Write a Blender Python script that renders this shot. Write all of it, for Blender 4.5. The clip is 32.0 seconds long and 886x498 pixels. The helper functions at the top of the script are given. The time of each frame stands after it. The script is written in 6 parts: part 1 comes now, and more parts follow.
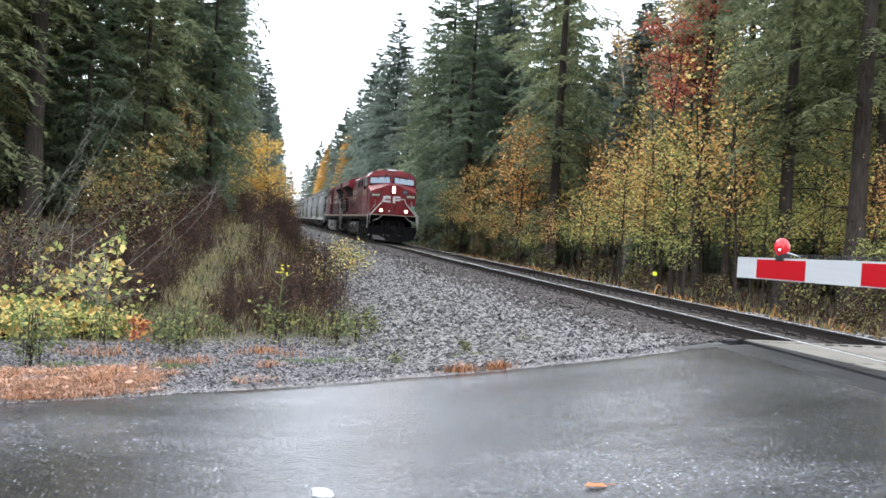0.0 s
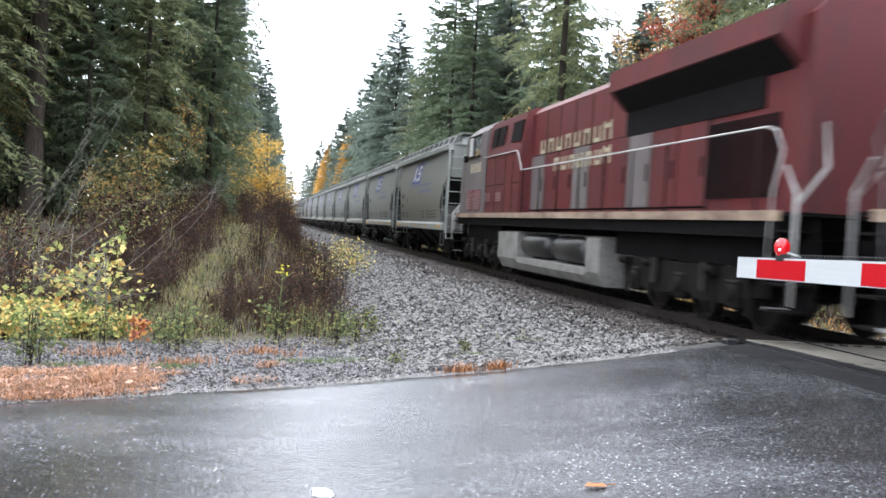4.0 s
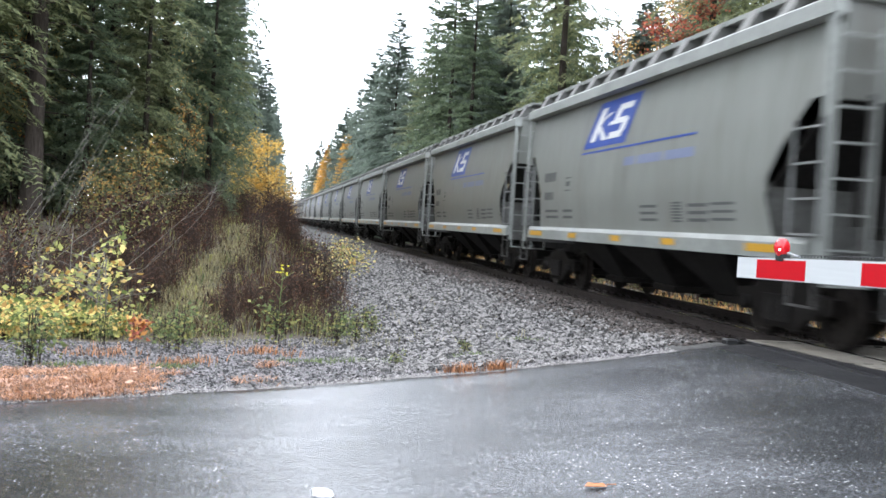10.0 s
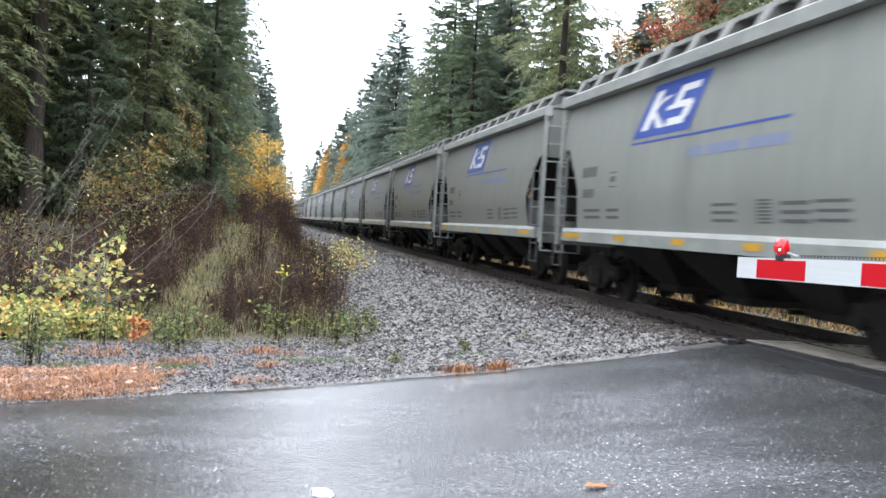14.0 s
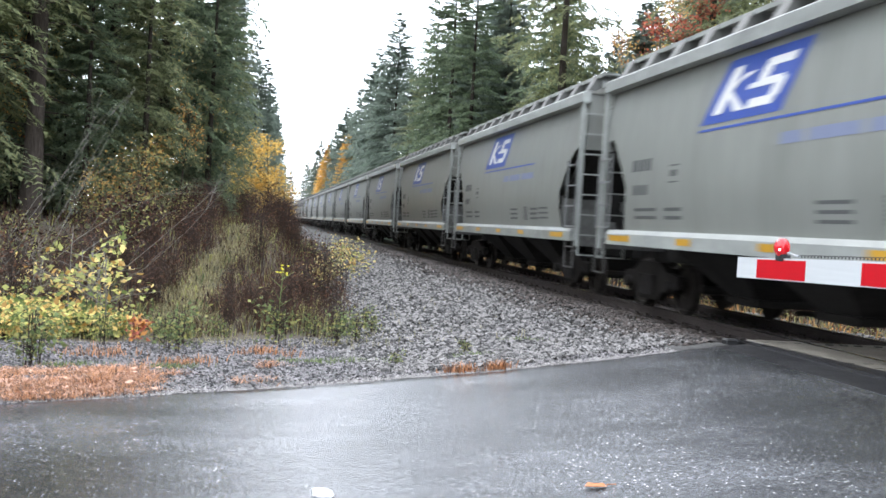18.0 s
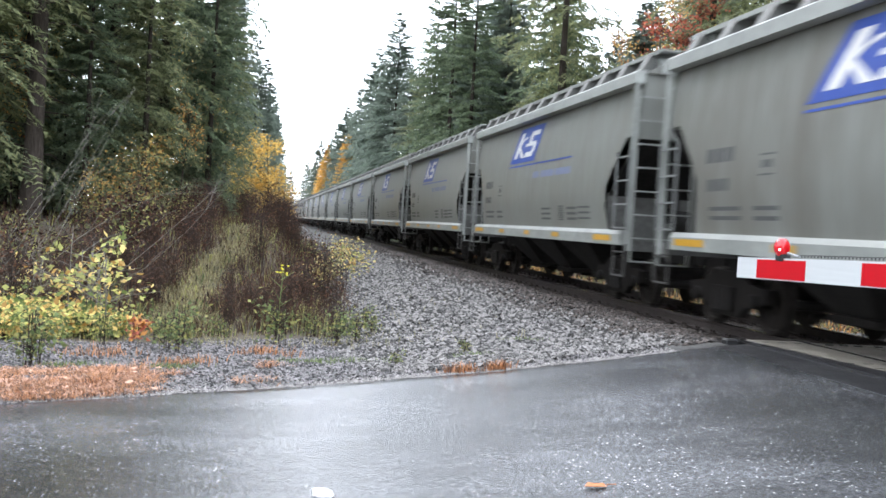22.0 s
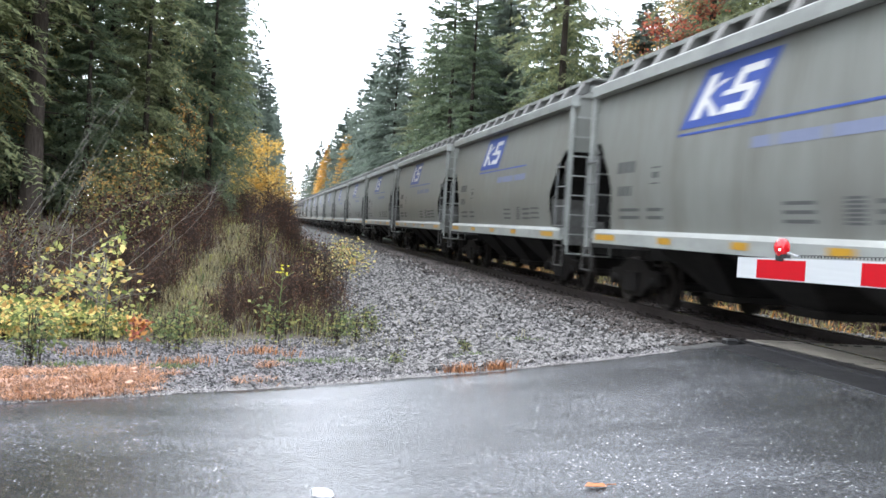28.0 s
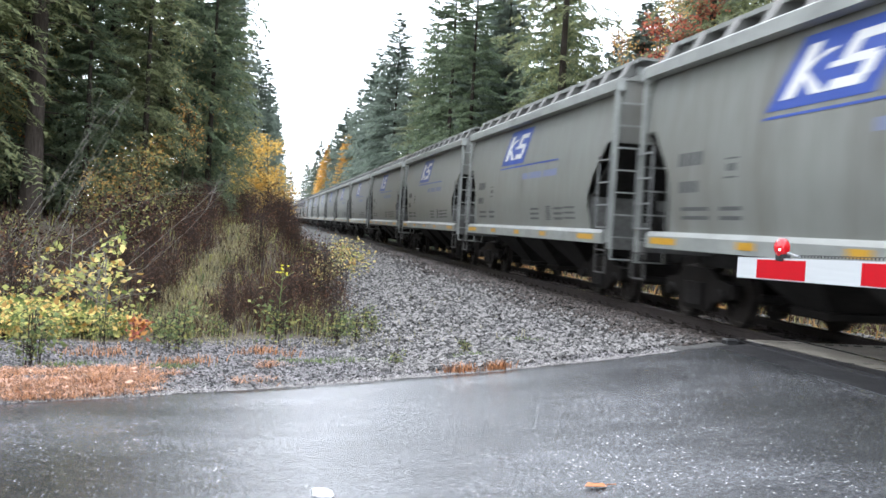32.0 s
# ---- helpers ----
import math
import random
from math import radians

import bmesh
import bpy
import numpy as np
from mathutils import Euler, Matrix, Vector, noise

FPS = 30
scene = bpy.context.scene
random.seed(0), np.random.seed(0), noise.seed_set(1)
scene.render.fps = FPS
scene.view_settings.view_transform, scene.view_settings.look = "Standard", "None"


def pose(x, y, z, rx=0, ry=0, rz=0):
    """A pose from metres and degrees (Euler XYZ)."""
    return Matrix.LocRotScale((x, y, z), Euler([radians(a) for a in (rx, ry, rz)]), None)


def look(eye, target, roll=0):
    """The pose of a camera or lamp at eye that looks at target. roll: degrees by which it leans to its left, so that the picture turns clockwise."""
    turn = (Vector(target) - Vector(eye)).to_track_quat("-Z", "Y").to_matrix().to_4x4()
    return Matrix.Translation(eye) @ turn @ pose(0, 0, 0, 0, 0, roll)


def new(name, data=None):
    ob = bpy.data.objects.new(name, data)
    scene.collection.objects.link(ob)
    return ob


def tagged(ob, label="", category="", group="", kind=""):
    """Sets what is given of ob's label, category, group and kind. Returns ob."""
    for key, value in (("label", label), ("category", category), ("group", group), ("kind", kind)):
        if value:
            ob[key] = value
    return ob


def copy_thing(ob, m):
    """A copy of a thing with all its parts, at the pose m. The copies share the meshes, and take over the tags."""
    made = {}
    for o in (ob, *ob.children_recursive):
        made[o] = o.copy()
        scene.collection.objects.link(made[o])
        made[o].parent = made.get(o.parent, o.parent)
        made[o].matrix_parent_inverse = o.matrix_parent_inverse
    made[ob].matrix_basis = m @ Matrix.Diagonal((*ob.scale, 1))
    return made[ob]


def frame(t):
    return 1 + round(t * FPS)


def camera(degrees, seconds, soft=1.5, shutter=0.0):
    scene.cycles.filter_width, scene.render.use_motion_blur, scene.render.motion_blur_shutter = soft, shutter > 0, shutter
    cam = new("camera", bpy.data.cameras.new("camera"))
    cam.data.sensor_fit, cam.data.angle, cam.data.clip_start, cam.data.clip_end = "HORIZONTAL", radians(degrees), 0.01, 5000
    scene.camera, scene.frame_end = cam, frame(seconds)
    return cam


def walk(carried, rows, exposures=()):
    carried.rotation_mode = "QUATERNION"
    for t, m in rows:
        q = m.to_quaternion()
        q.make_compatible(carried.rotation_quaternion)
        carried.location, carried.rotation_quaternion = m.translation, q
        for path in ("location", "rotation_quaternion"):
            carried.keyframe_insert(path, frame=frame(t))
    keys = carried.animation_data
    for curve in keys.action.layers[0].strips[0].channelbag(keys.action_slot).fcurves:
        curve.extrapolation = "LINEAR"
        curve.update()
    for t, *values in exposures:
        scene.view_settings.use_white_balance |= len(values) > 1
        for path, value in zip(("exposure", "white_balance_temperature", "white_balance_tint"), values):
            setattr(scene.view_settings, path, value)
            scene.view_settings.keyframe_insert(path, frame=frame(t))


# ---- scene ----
# World: x to the right across the line, y along the track away from the crossing, z = 0 at the top of the rails.
TRACK_X = 7.71          # centre line of the track
EYE = (0.0, 0.0, 1.22)
YAW, PITCH, ROLL = 10.18, -1.32, 3.45

cam = camera(47.54, 32.0, soft=1.6, shutter=0.4)
AIM = (math.sin(radians(YAW)) * 50, math.cos(radians(YAW)) * 50, EYE[2] + math.tan(radians(PITCH)) * 50)
walk(cam, [(0.0, look(EYE, AIM, ROLL)), (32.0, look(EYE, AIM, ROLL))], exposures=[(0.0, 0.0), (1.7, 0.04), (3.0, 0.32), (5.0, 0.30), (32.0, 0.30)])

# ---- world and sun: a bright overcast autumn sky ----
world = bpy.data.worlds.new("overcast_sky")
scene.world = world
world.use_nodes = True
wn, wl = world.node_tree.nodes, world.node_tree.links
wn.clear()
w_out = wn.new("ShaderNodeOutputWorld")
w_bg = wn.new("ShaderNodeBackground")
w_sky = wn.new("ShaderNodeTexSky")
w_sky.sky_type = "NISHITA"
w_sky.sun_disc = False
w_sky.sun_elevation = radians(38)
w_sky.sun_rotation = radians(-20)
w_mul = wn.new("ShaderNodeMixRGB")
w_mul.blend_type = "MULTIPLY"
w_mul.inputs[0].default_value = 1.0
w_mul.inputs[2].default_value = (0.10, 0.10, 0.10, 1)
w_mix = wn.new("ShaderNodeMixRGB")
w_mix.inputs[0].default_value = 0.9
w_mix.inputs[2].default_value = (0.955, 1.02, 1.14, 1)
wl.new(w_sky.outputs[0], w_mul.inputs[1])
wl.new(w_mul.outputs[0], w_mix.inputs[1])
wl.new(w_mix.outputs[0], w_bg.inputs[0])
w_bg.inputs[1].default_value = 3.0
wl.new(w_bg.outputs[0], w_out.inputs[0])

sun_lamp = bpy.data.lights.new("sun", "SUN")
sun_lamp.energy, sun_lamp.angle, sun_lamp.color = 1.0, radians(25), (1.0, 0.97, 0.93)
sun = new("sun", sun_lamp)
sun.matrix_world = look((0, 0, 60), (12, -32, 26))

# ---- materials ----
def material(name, color, rough=0.7, metal=0.0, vary=0.25, scale=6.0, fine=60.0, bump=0.0, bump_scale=80.0,
             tint=None, spec=0.5, rand=0.0, island=0.0, emit=0.0, stretch=None, rough_vary=0.0, trans=0.0):
    """A procedural surface: colour varied at two scales, with relief, wear tint and a chance per piece."""
    m = bpy.data.materials.new(name)
    m.use_nodes = True
    n, l = m.node_tree.nodes, m.node_tree.links
    b = n["Principled BSDF"]
    b.inputs["Roughness"].default_value = rough
    b.inputs["Metallic"].default_value = metal
    b.inputs["Specular IOR Level"].default_value = spec
    tc = n.new("ShaderNodeTexCoord")
    src = tc.outputs["Object"]
    if stretch:
        mp = n.new("ShaderNodeMapping")
        mp.inputs["Scale"].default_value = stretch
        l.new(src, mp.inputs[0])
        src = mp.outputs[0]
    big = n.new("ShaderNodeTexNoise")
    big.inputs["Scale"].default_value, big.inputs["Detail"].default_value = scale, 6
    small = n.new("ShaderNodeTexNoise")
    small.inputs["Scale"].default_value, small.inputs["Detail"].default_value = fine, 4
    l.new(src, big.inputs["Vector"])
    l.new(src, small.inputs["Vector"])
    mid = n.new("ShaderNodeMath")
    mid.operation = "MULTIPLY_ADD"
    mid.inputs[1].default_value, mid.inputs[2].default_value = 0.4, 0.0
    l.new(small.outputs[0], mid.inputs[0])
    add = n.new("ShaderNodeMath")
    add.operation = "MULTIPLY_ADD"
    add.inputs[1].default_value = 0.6
    l.new(big.outputs[0], add.inputs[0])
    l.new(mid.outputs[0], add.inputs[2])
    value = add.outputs[0]
    if rand or island:
        if rand:
            info = n.new("ShaderNodeObjectInfo")
            out = info.outputs["Random"]
        else:
            info = n.new("ShaderNodeNewGeometry")
            out = info.outputs["Random Per Island"]
        sh = n.new("ShaderNodeMath")
        sh.operation = "MULTIPLY_ADD"
        sh.inputs[1].default_value = (rand or island)
        l.new(out, sh.inputs[0])
        ad2 = n.new("ShaderNodeMath")
        ad2.operation = "ADD"
        l.new(value, ad2.inputs[0])
        sh.inputs[2].default_value = -(rand or island) / 2
        l.new(sh.outputs[0], ad2.inputs[1])
        value = ad2.outputs[0]
    ramp = n.new("ShaderNodeValToRGB")
    lo = [c * (1 - vary) for c in color]
    hi = [min(1.0, c * (1 + vary)) for c in color]
    if tint:
        lo = list(tint)
    ramp.color_ramp.elements[0].position, ramp.color_ramp.elements[1].position = 0.3, 0.7
    ramp.color_ramp.elements[0].color = (*lo, 1)
    ramp.color_ramp.elements[1].color = (*hi, 1)
    mid_el = ramp.color_ramp.elements.new(0.5)
    mid_el.color = (*color, 1)
    l.new(value, ramp.inputs[0])
    l.new(ramp.outputs[0], b.inputs["Base Color"])
    if rough_vary:
        rr = n.new("ShaderNodeMapRange")
        rr.inputs["From Min"].default_value, rr.inputs["From Max"].default_value = 0.3, 0.7
        rr.inputs["To Min"].default_value, rr.inputs["To Max"].default_value = max(0.03, rough - rough_vary), min(1, rough + rough_vary)
        l.new(big.outputs[0], rr.inputs["Value"])
        l.new(rr.outputs[0], b.inputs["Roughness"])
    if bump:
        bn = n.new("ShaderNodeTexNoise")
        bn.inputs["Scale"].default_value, bn.inputs["Detail"].default_value = bump_scale, 5
        l.new(src, bn.inputs["Vector"])
        bp = n.new("ShaderNodeBump")
        bp.inputs["Strength"].default_value, bp.inputs["Distance"].default_value = bump, 0.02
        l.new(bn.outputs[0], bp.inputs["Height"])
        l.new(bp.outputs[0], b.inputs["Normal"])
    if emit:
        b.inputs["Emission Color"].default_value = (*color, 1)
        b.inputs["Emission Strength"].default_value = emit
    if trans:
        b.inputs["Subsurface Weight"].default_value = 0.0
        tr = n.new("ShaderNodeBsdfTranslucent")
        mx = n.new("ShaderNodeMixShader")
        mx.inputs[0].default_value = trans
        l.new(ramp.outputs[0], tr.inputs[0])
        l.new(b.outputs[0], mx.inputs[1])
        l.new(tr.outputs[0], mx.inputs[2])
        l.new(mx.outputs[0], n["Material Output"].inputs[0])
    return m


M = {}
M["asphalt"] = material("wet_asphalt", (0.074, 0.076, 0.081), 0.24, vary=0.5, scale=1.3, fine=60, bump=0.22, bump_scale=85, rough_vary=0.12, stretch=(0.55, 1.4, 1), spec=0.6)
M["ballast"] = material("ballast_gravel", (0.065, 0.063, 0.06), 0.85, vary=0.6, scale=9, fine=28, bump=1.0, bump_scale=22)
M["stone"] = material("crushed_stone", (0.112, 0.105, 0.100), 0.5, vary=1.0, scale=8, fine=40, island=1.3, tint=(0.022, 0.020, 0.019))
M["oily_stone"] = material("oil_and_rust_stained_stone", (0.048, 0.038, 0.033), 0.6, vary=0.8, scale=8, fine=40, island=1.0, tint=(0.016, 0.012, 0.010))
M["grit"] = material("pale_road_grit", (0.25, 0.235, 0.225), 0.7, vary=0.5, scale=8, fine=40, island=0.8)
M["dark_stone"] = material("dark_gravel", (0.098, 0.090, 0.092), 0.42, vary=1.2, scale=8, fine=40, island=1.3, tint=(0.018, 0.016, 0.017))
M["verge"] = material("gravel_verge", (0.085, 0.082, 0.08), 0.6, vary=0.5, scale=1.5, fine=35, bump=0.8, bump_scale=40)
M["soil"] = material("forest_floor", (0.075, 0.058, 0.04), 0.95, vary=0.6, scale=0.8, fine=14, bump=0.8, bump_scale=12, tint=(0.045, 0.05, 0.022))
M["rail_side"] = material("rusty_rail", (0.032, 0.024, 0.021), 0.7, 0.2, vary=0.4, scale=5, fine=50, bump=0.2)
M["rail_top"] = material("polished_rail_head", (0.55, 0.55, 0.56), 0.25, 1.0, vary=0.1, stretch=(20, 0.5, 1))
M["tie"] = material("creosoted_timber", (0.06, 0.048, 0.04), 0.85, vary=0.5, scale=3, fine=30, bump=0.5, stretch=(2, 18, 8), rand=0.3)
M["concrete"] = material("crossing_concrete", (0.20, 0.182, 0.152), 0.5, vary=0.35, scale=2, fine=50, bump=0.15, tint=(0.11, 0.098, 0.08))
M["patch"] = material("fresh_black_asphalt", (0.024, 0.024, 0.026), 0.34, vary=0.4, scale=2, fine=70, bump=0.3, bump_scale=90, rough_vary=0.08)
M["rubber"] = material("black_rubber", (0.02, 0.02, 0.021), 0.6)


def flecked_asphalt(m):
    """Pale stone chips and darker wet streaks in the road surface."""
    n, l = m.node_tree.nodes, m.node_tree.links
    b = n["Principled BSDF"]
    base = b.inputs["Base Color"].links[0].from_socket
    tc = n.new("ShaderNodeTexCoord")
    vor = n.new("ShaderNodeTexVoronoi")
    vor.inputs["Scale"].default_value = 30.0
    l.new(tc.outputs["Object"], vor.inputs["Vector"])
    chip = n.new("ShaderNodeMapRange")
    chip.inputs["From Min"].default_value, chip.inputs["From Max"].default_value = 0.17, 0.27
    chip.inputs["To Min"].default_value, chip.inputs["To Max"].default_value = 1.0, 0.0
    l.new(vor.outputs["Distance"], chip.inputs["Value"])
    sep = n.new("ShaderNodeSeparateColor")
    l.new(vor.outputs["Color"], sep.inputs[0])
    some = n.new("ShaderNodeMath")
    some.operation = "GREATER_THAN"
    some.inputs[1].default_value = 0.62
    l.new(sep.outputs[0], some.inputs[0])
    both = n.new("ShaderNodeMath")
    both.operation = "MULTIPLY"
    l.new(chip.outputs[0], both.inputs[0])
    l.new(some.outputs[0], both.inputs[1])
    mix = n.new("ShaderNodeMixRGB")
    mix.inputs[2].default_value = (0.42, 0.42, 0.41, 1)
    l.new(both.outputs[0], mix.inputs[0])
    l.new(base, mix.inputs[1])
    vor2 = n.new("ShaderNodeTexVoronoi")
    vor2.inputs["Scale"].default_value = 7.0
    l.new(tc.outputs["Object"], vor2.inputs["Vector"])
    chip2 = n.new("ShaderNodeMapRange")
    chip2.inputs["From Min"].default_value, chip2.inputs["From Max"].default_value = 0.03, 0.07
    chip2.inputs["To Min"].default_value, chip2.inputs["To Max"].default_value = 1.0, 0.0
    l.new(vor2.outputs["Distance"], chip2.inputs["Value"])
    mix2 = n.new("ShaderNodeMixRGB")
    mix2.inputs[2].default_value = (0.36, 0.36, 0.36, 1)
    sep2 = n.new("ShaderNodeSeparateColor")
    l.new(vor2.outputs["Color"], sep2.inputs[0])
    some2 = n.new("ShaderNodeMath")
    some2.operation = "GREATER_THAN"
    some2.inputs[1].default_value = 0.6
    l.new(sep2.outputs[0], some2.inputs[0])
    both2 = n.new("ShaderNodeMath")
    both2.operation = "MULTIPLY"
    l.new(chip2.outputs[0], both2.inputs[0])
    l.new(some2.outputs[0], both2.inputs[1])
    l.new(both2.outputs[0], mix2.inputs[0])
    grain = n.new("ShaderNodeTexNoise")
    grain.inputs["Scale"].default_value, grain.inputs["Detail"].default_value = 42.0, 4
    l.new(tc.outputs["Object"], grain.inputs["Vector"])
    gr = n.new("ShaderNodeMapRange")
    gr.inputs["From Min"].default_value, gr.inputs["From Max"].default_value = 0.35, 0.65
    gr.inputs["To Min"].default_value, gr.inputs["To Max"].default_value = 0.45, 1.5
    l.new(grain.outputs[0], gr.inputs["Value"])
    wet = n.new("ShaderNodeTexNoise")
    wet.inputs["Scale"].default_value, wet.inputs["Detail"].default_value = 0.55, 8
    l.new(tc.outputs["Object"], wet.inputs["Vector"])
    wr = n.new("ShaderNodeMapRange")
    wr.inputs["From Min"].default_value, wr.inputs["From Max"].default_value = 0.42, 0.58
    wr.inputs["To Min"].default_value, wr.inputs["To Max"].default_value = 0.62, 1.18
    l.new(wet.outputs[0], wr.inputs["Value"])
    gw = n.new("ShaderNodeMath")
    gw.operation = "MULTIPLY"
    l.new(gr.outputs[0], gw.inputs[0])
    l.new(wr.outputs[0], gw.inputs[1])
    dark = n.new("ShaderNodeMixRGB")
    dark.blend_type = "MULTIPLY"
    dark.inputs[0].default_value = 1.0
    l.new(mix.outputs[0], dark.inputs[1])
    l.new(gw.outputs[0], dark.inputs[2])
    l.new(dark.outputs[0], mix2.inputs[1])
    l.new(mix2.outputs[0], b.inputs["Base Color"])
    mp = n.new("ShaderNodeMapping")
    mp.inputs["Scale"].default_value = (0.5, 2.2, 1)
    l.new(tc.outputs["Object"], mp.inputs[0])
    st = n.new("ShaderNodeTexNoise")
    st.inputs["Scale"].default_value, st.inputs["Detail"].default_value = 0.9, 7
    l.new(mp.outputs[0], st.inputs["Vector"])
    rr = n.new("ShaderNodeMapRange")
    rr.inputs["From Min"].default_value, rr.inputs["From Max"].default_value = 0.35, 0.65
    rr.inputs["To Min"].default_value, rr.inputs["To Max"].default_value = 0.13, 0.21
    l.new(st.outputs[0], rr.inputs["Value"])
    l.new(rr.outputs[0], b.inputs["Roughness"])


flecked_asphalt(M["asphalt"])
# ---- small building helpers ----
def part(name, bm, mat, parent=None, label=""):
    """Link a bmesh as one mesh object, under a thing or part."""
    me = bpy.data.meshes.new(name)
    bm.to_mesh(me)
    bm.free()
    for mm in (mat if isinstance(mat, (list, tuple)) else [mat]):
        me.materials.append(mm)
    ob = new(name, me)
    if parent is not None:
        ob.parent = parent
    if label:
        tagged(ob, label)
    return ob


def shared(name, me, parent, m=None):
    """Another object on a mesh that exists."""
    ob = new(name, me)
    ob.parent = parent
    if m is not None:
        ob.matrix_basis = m
    return ob


def box(bm, x0, x1, y0, y1, z0, z1, bevel=0.0, mi=0):
    r = bmesh.ops.create_cube(bm, size=1.0)
    for v in r["verts"]:
        v.co = Vector((x0 + (v.co.x + 0.5) * (x1 - x0), y0 + (v.co.y + 0.5) * (y1 - y0), z0 + (v.co.z + 0.5) * (z1 - z0)))
    fs = {f for v in r["verts"] for f in v.link_faces}
    for f in fs:
        f.material_index = mi
    if bevel:
        es = {e for f in fs for e in f.edges}
        out = bmesh.ops.bevel(bm, geom=list(es), offset=bevel, segments=1, affect="EDGES")
        for f in out["faces"]:
            f.material_index = mi
    return r["verts"]


def tube(bm, pts, r, n=6, cap=True, mi=0):
    """A round bar along points; r may be one radius or one for each point."""
    rings = []
    pts = [Vector(p) for p in pts]
    for i, p in enumerate(pts):
        d = (pts[min(i + 1, len(pts) - 1)] - pts[max(i - 1, 0)]).normalized()
        a = d.cross(Vector((0, 0, 1)) if abs(d.z) < 0.9 else Vector((1, 0, 0))).normalized()
        b = d.cross(a)
        rad = r[i] if isinstance(r, (list, tuple)) else r
        rings.append([bm.verts.new(p + (a * math.cos(2 * math.pi * k / n) + b * math.sin(2 * math.pi * k / n)) * rad) for k in range(n)])
    for q, s in zip(rings, rings[1:]):
        for k in range(n):
            f = bm.faces.new((q[k], q[(k + 1) % n], s[(k + 1) % n], s[k]))
            f.smooth = True
            f.material_index = mi
    if cap:
        for ring in (rings[0], rings[-1]):
            f = bm.faces.new(ring)
            f.material_index = mi
    return rings


def prism(bm, outline, axis, a, b, mi=0):
    """A solid from a flat outline, drawn out along an axis ('x' or 'y') from a to b. Outline: (u, z) pairs."""
    def at(u, z, w):
        return (w, u, z) if axis == "x" else (u, w, z)
    lo = [bm.verts.new(at(u, z, a)) for u, z in outline]
    hi = [bm.verts.new(at(u, z, b)) for u, z in outline]
    n = len(outline)
    fs = [bm.faces.new(lo), bm.faces.new(hi)]
    for i in range(n):
        fs.append(bm.faces.new((lo[i], lo[(i + 1) % n], hi[(i + 1) % n], hi[i])))
    for f in fs:
        f.material_index = mi
    bmesh.ops.recalc_face_normals(bm, faces=fs)
    return fs


def empty(name, m=None):
    ob = new(name)
    ob.empty_display_size = 0.3
    if m is not None:
        ob.matrix_basis = m
    return ob


def lerp(a, b, t):
    return a + (b - a) * t


def step(a, b, v):
    t = min(1.0, max(0.0, (v - a) / (b - a)))
    return t * t * (3 - 2 * t)


def wob(x, y, s, amp):
    return amp * noise.noise(Vector((x * s, y * s, 3.7)))


# ---- ground ----
def road_edge(x):
    """The y at which the asphalt ends on the far side of the road."""
    knots = [(-60, -9.5), (-12, 5.0), (-1.9, 8.13), (-1.0, 8.57), (-0.5, 8.86), (0.25, 9.2), (1.3, 9.55), (2.7, 9.93), (3.3, 10.15), (4.2, 10.55), (5.3, 11.2), (5.9, 11.65), (7.7, 11.9), (9.6, 12.0), (14, 10.0), (40, 9.0)]
    for (xa, ya), (xb, yb) in zip(knots, knots[1:]):
        if x <= xb:
            return lerp(ya, yb, (x - xa) / (xb - xa))
    return knots[-1][1]


def road_z(x, y=5):
    if x < TRACK_X:
        return lerp(-0.33, -0.012, step(-0.5, 5.9, x))
    return lerp(-0.012, -0.5, step(9.6, 18, x))


def foot_x(y):
    """Where the ballast slope ends on the near side."""
    return min(4.3, 1.5 + max(0.0, y - 15) * 0.042) + 0.25 * noise.noise(Vector((y * 0.35, 0, 9)))


def ground_z(x, y):
    dx = x - TRACK_X
    z_right = lerp(-0.20, -0.95, step(1.75, 4.6, dx)) if dx > 0 else -0.2
    if dx < 0:
        f = foot_x(y)
        low = lerp(-0.48, -0.85, step(12, 30, y)) - 0.25 * step(1.0, -4.0, x - f + 1) * step(11, 16, y)
        t = (x - f) / (TRACK_X - 1.85 - f)
        z = low if t <= 0 else lerp(low, -0.20, min(1.0, t) ** 0.9)
        z += 0.5 * step(-5, -14, x) * step(10, 20, y)
        # the wood stands on a low rise beside the ballast
        z += 1.7 * step(15.5, 34, y) * step(f - 0.3, f - 2.4, x) * (1 - step(44, 66, y))
    else:
        z = z_right + 0.3 * step(14, 30, x)
    if abs(dx) > 1.9:
        z += wob(x, y, 0.5, 0.07) + wob(x, y, 2.2, 0.03)
    # towards the road the ground meets its edge
    e = road_edge(x)
    rz = road_z(x) - 0.03
    z = lerp(rz + (wob(x, y, 2.0, 0.02) if abs(dx) > 1.9 else 0), z, step(e, e + 3.6, y)) if abs(dx) > 1.9 else lerp(rz - 0.2, z, step(e + 0.02, e + 0.3, y))
    if y < e + 0.05:
        z = min(z, road_z(x) - 0.09)
    return z


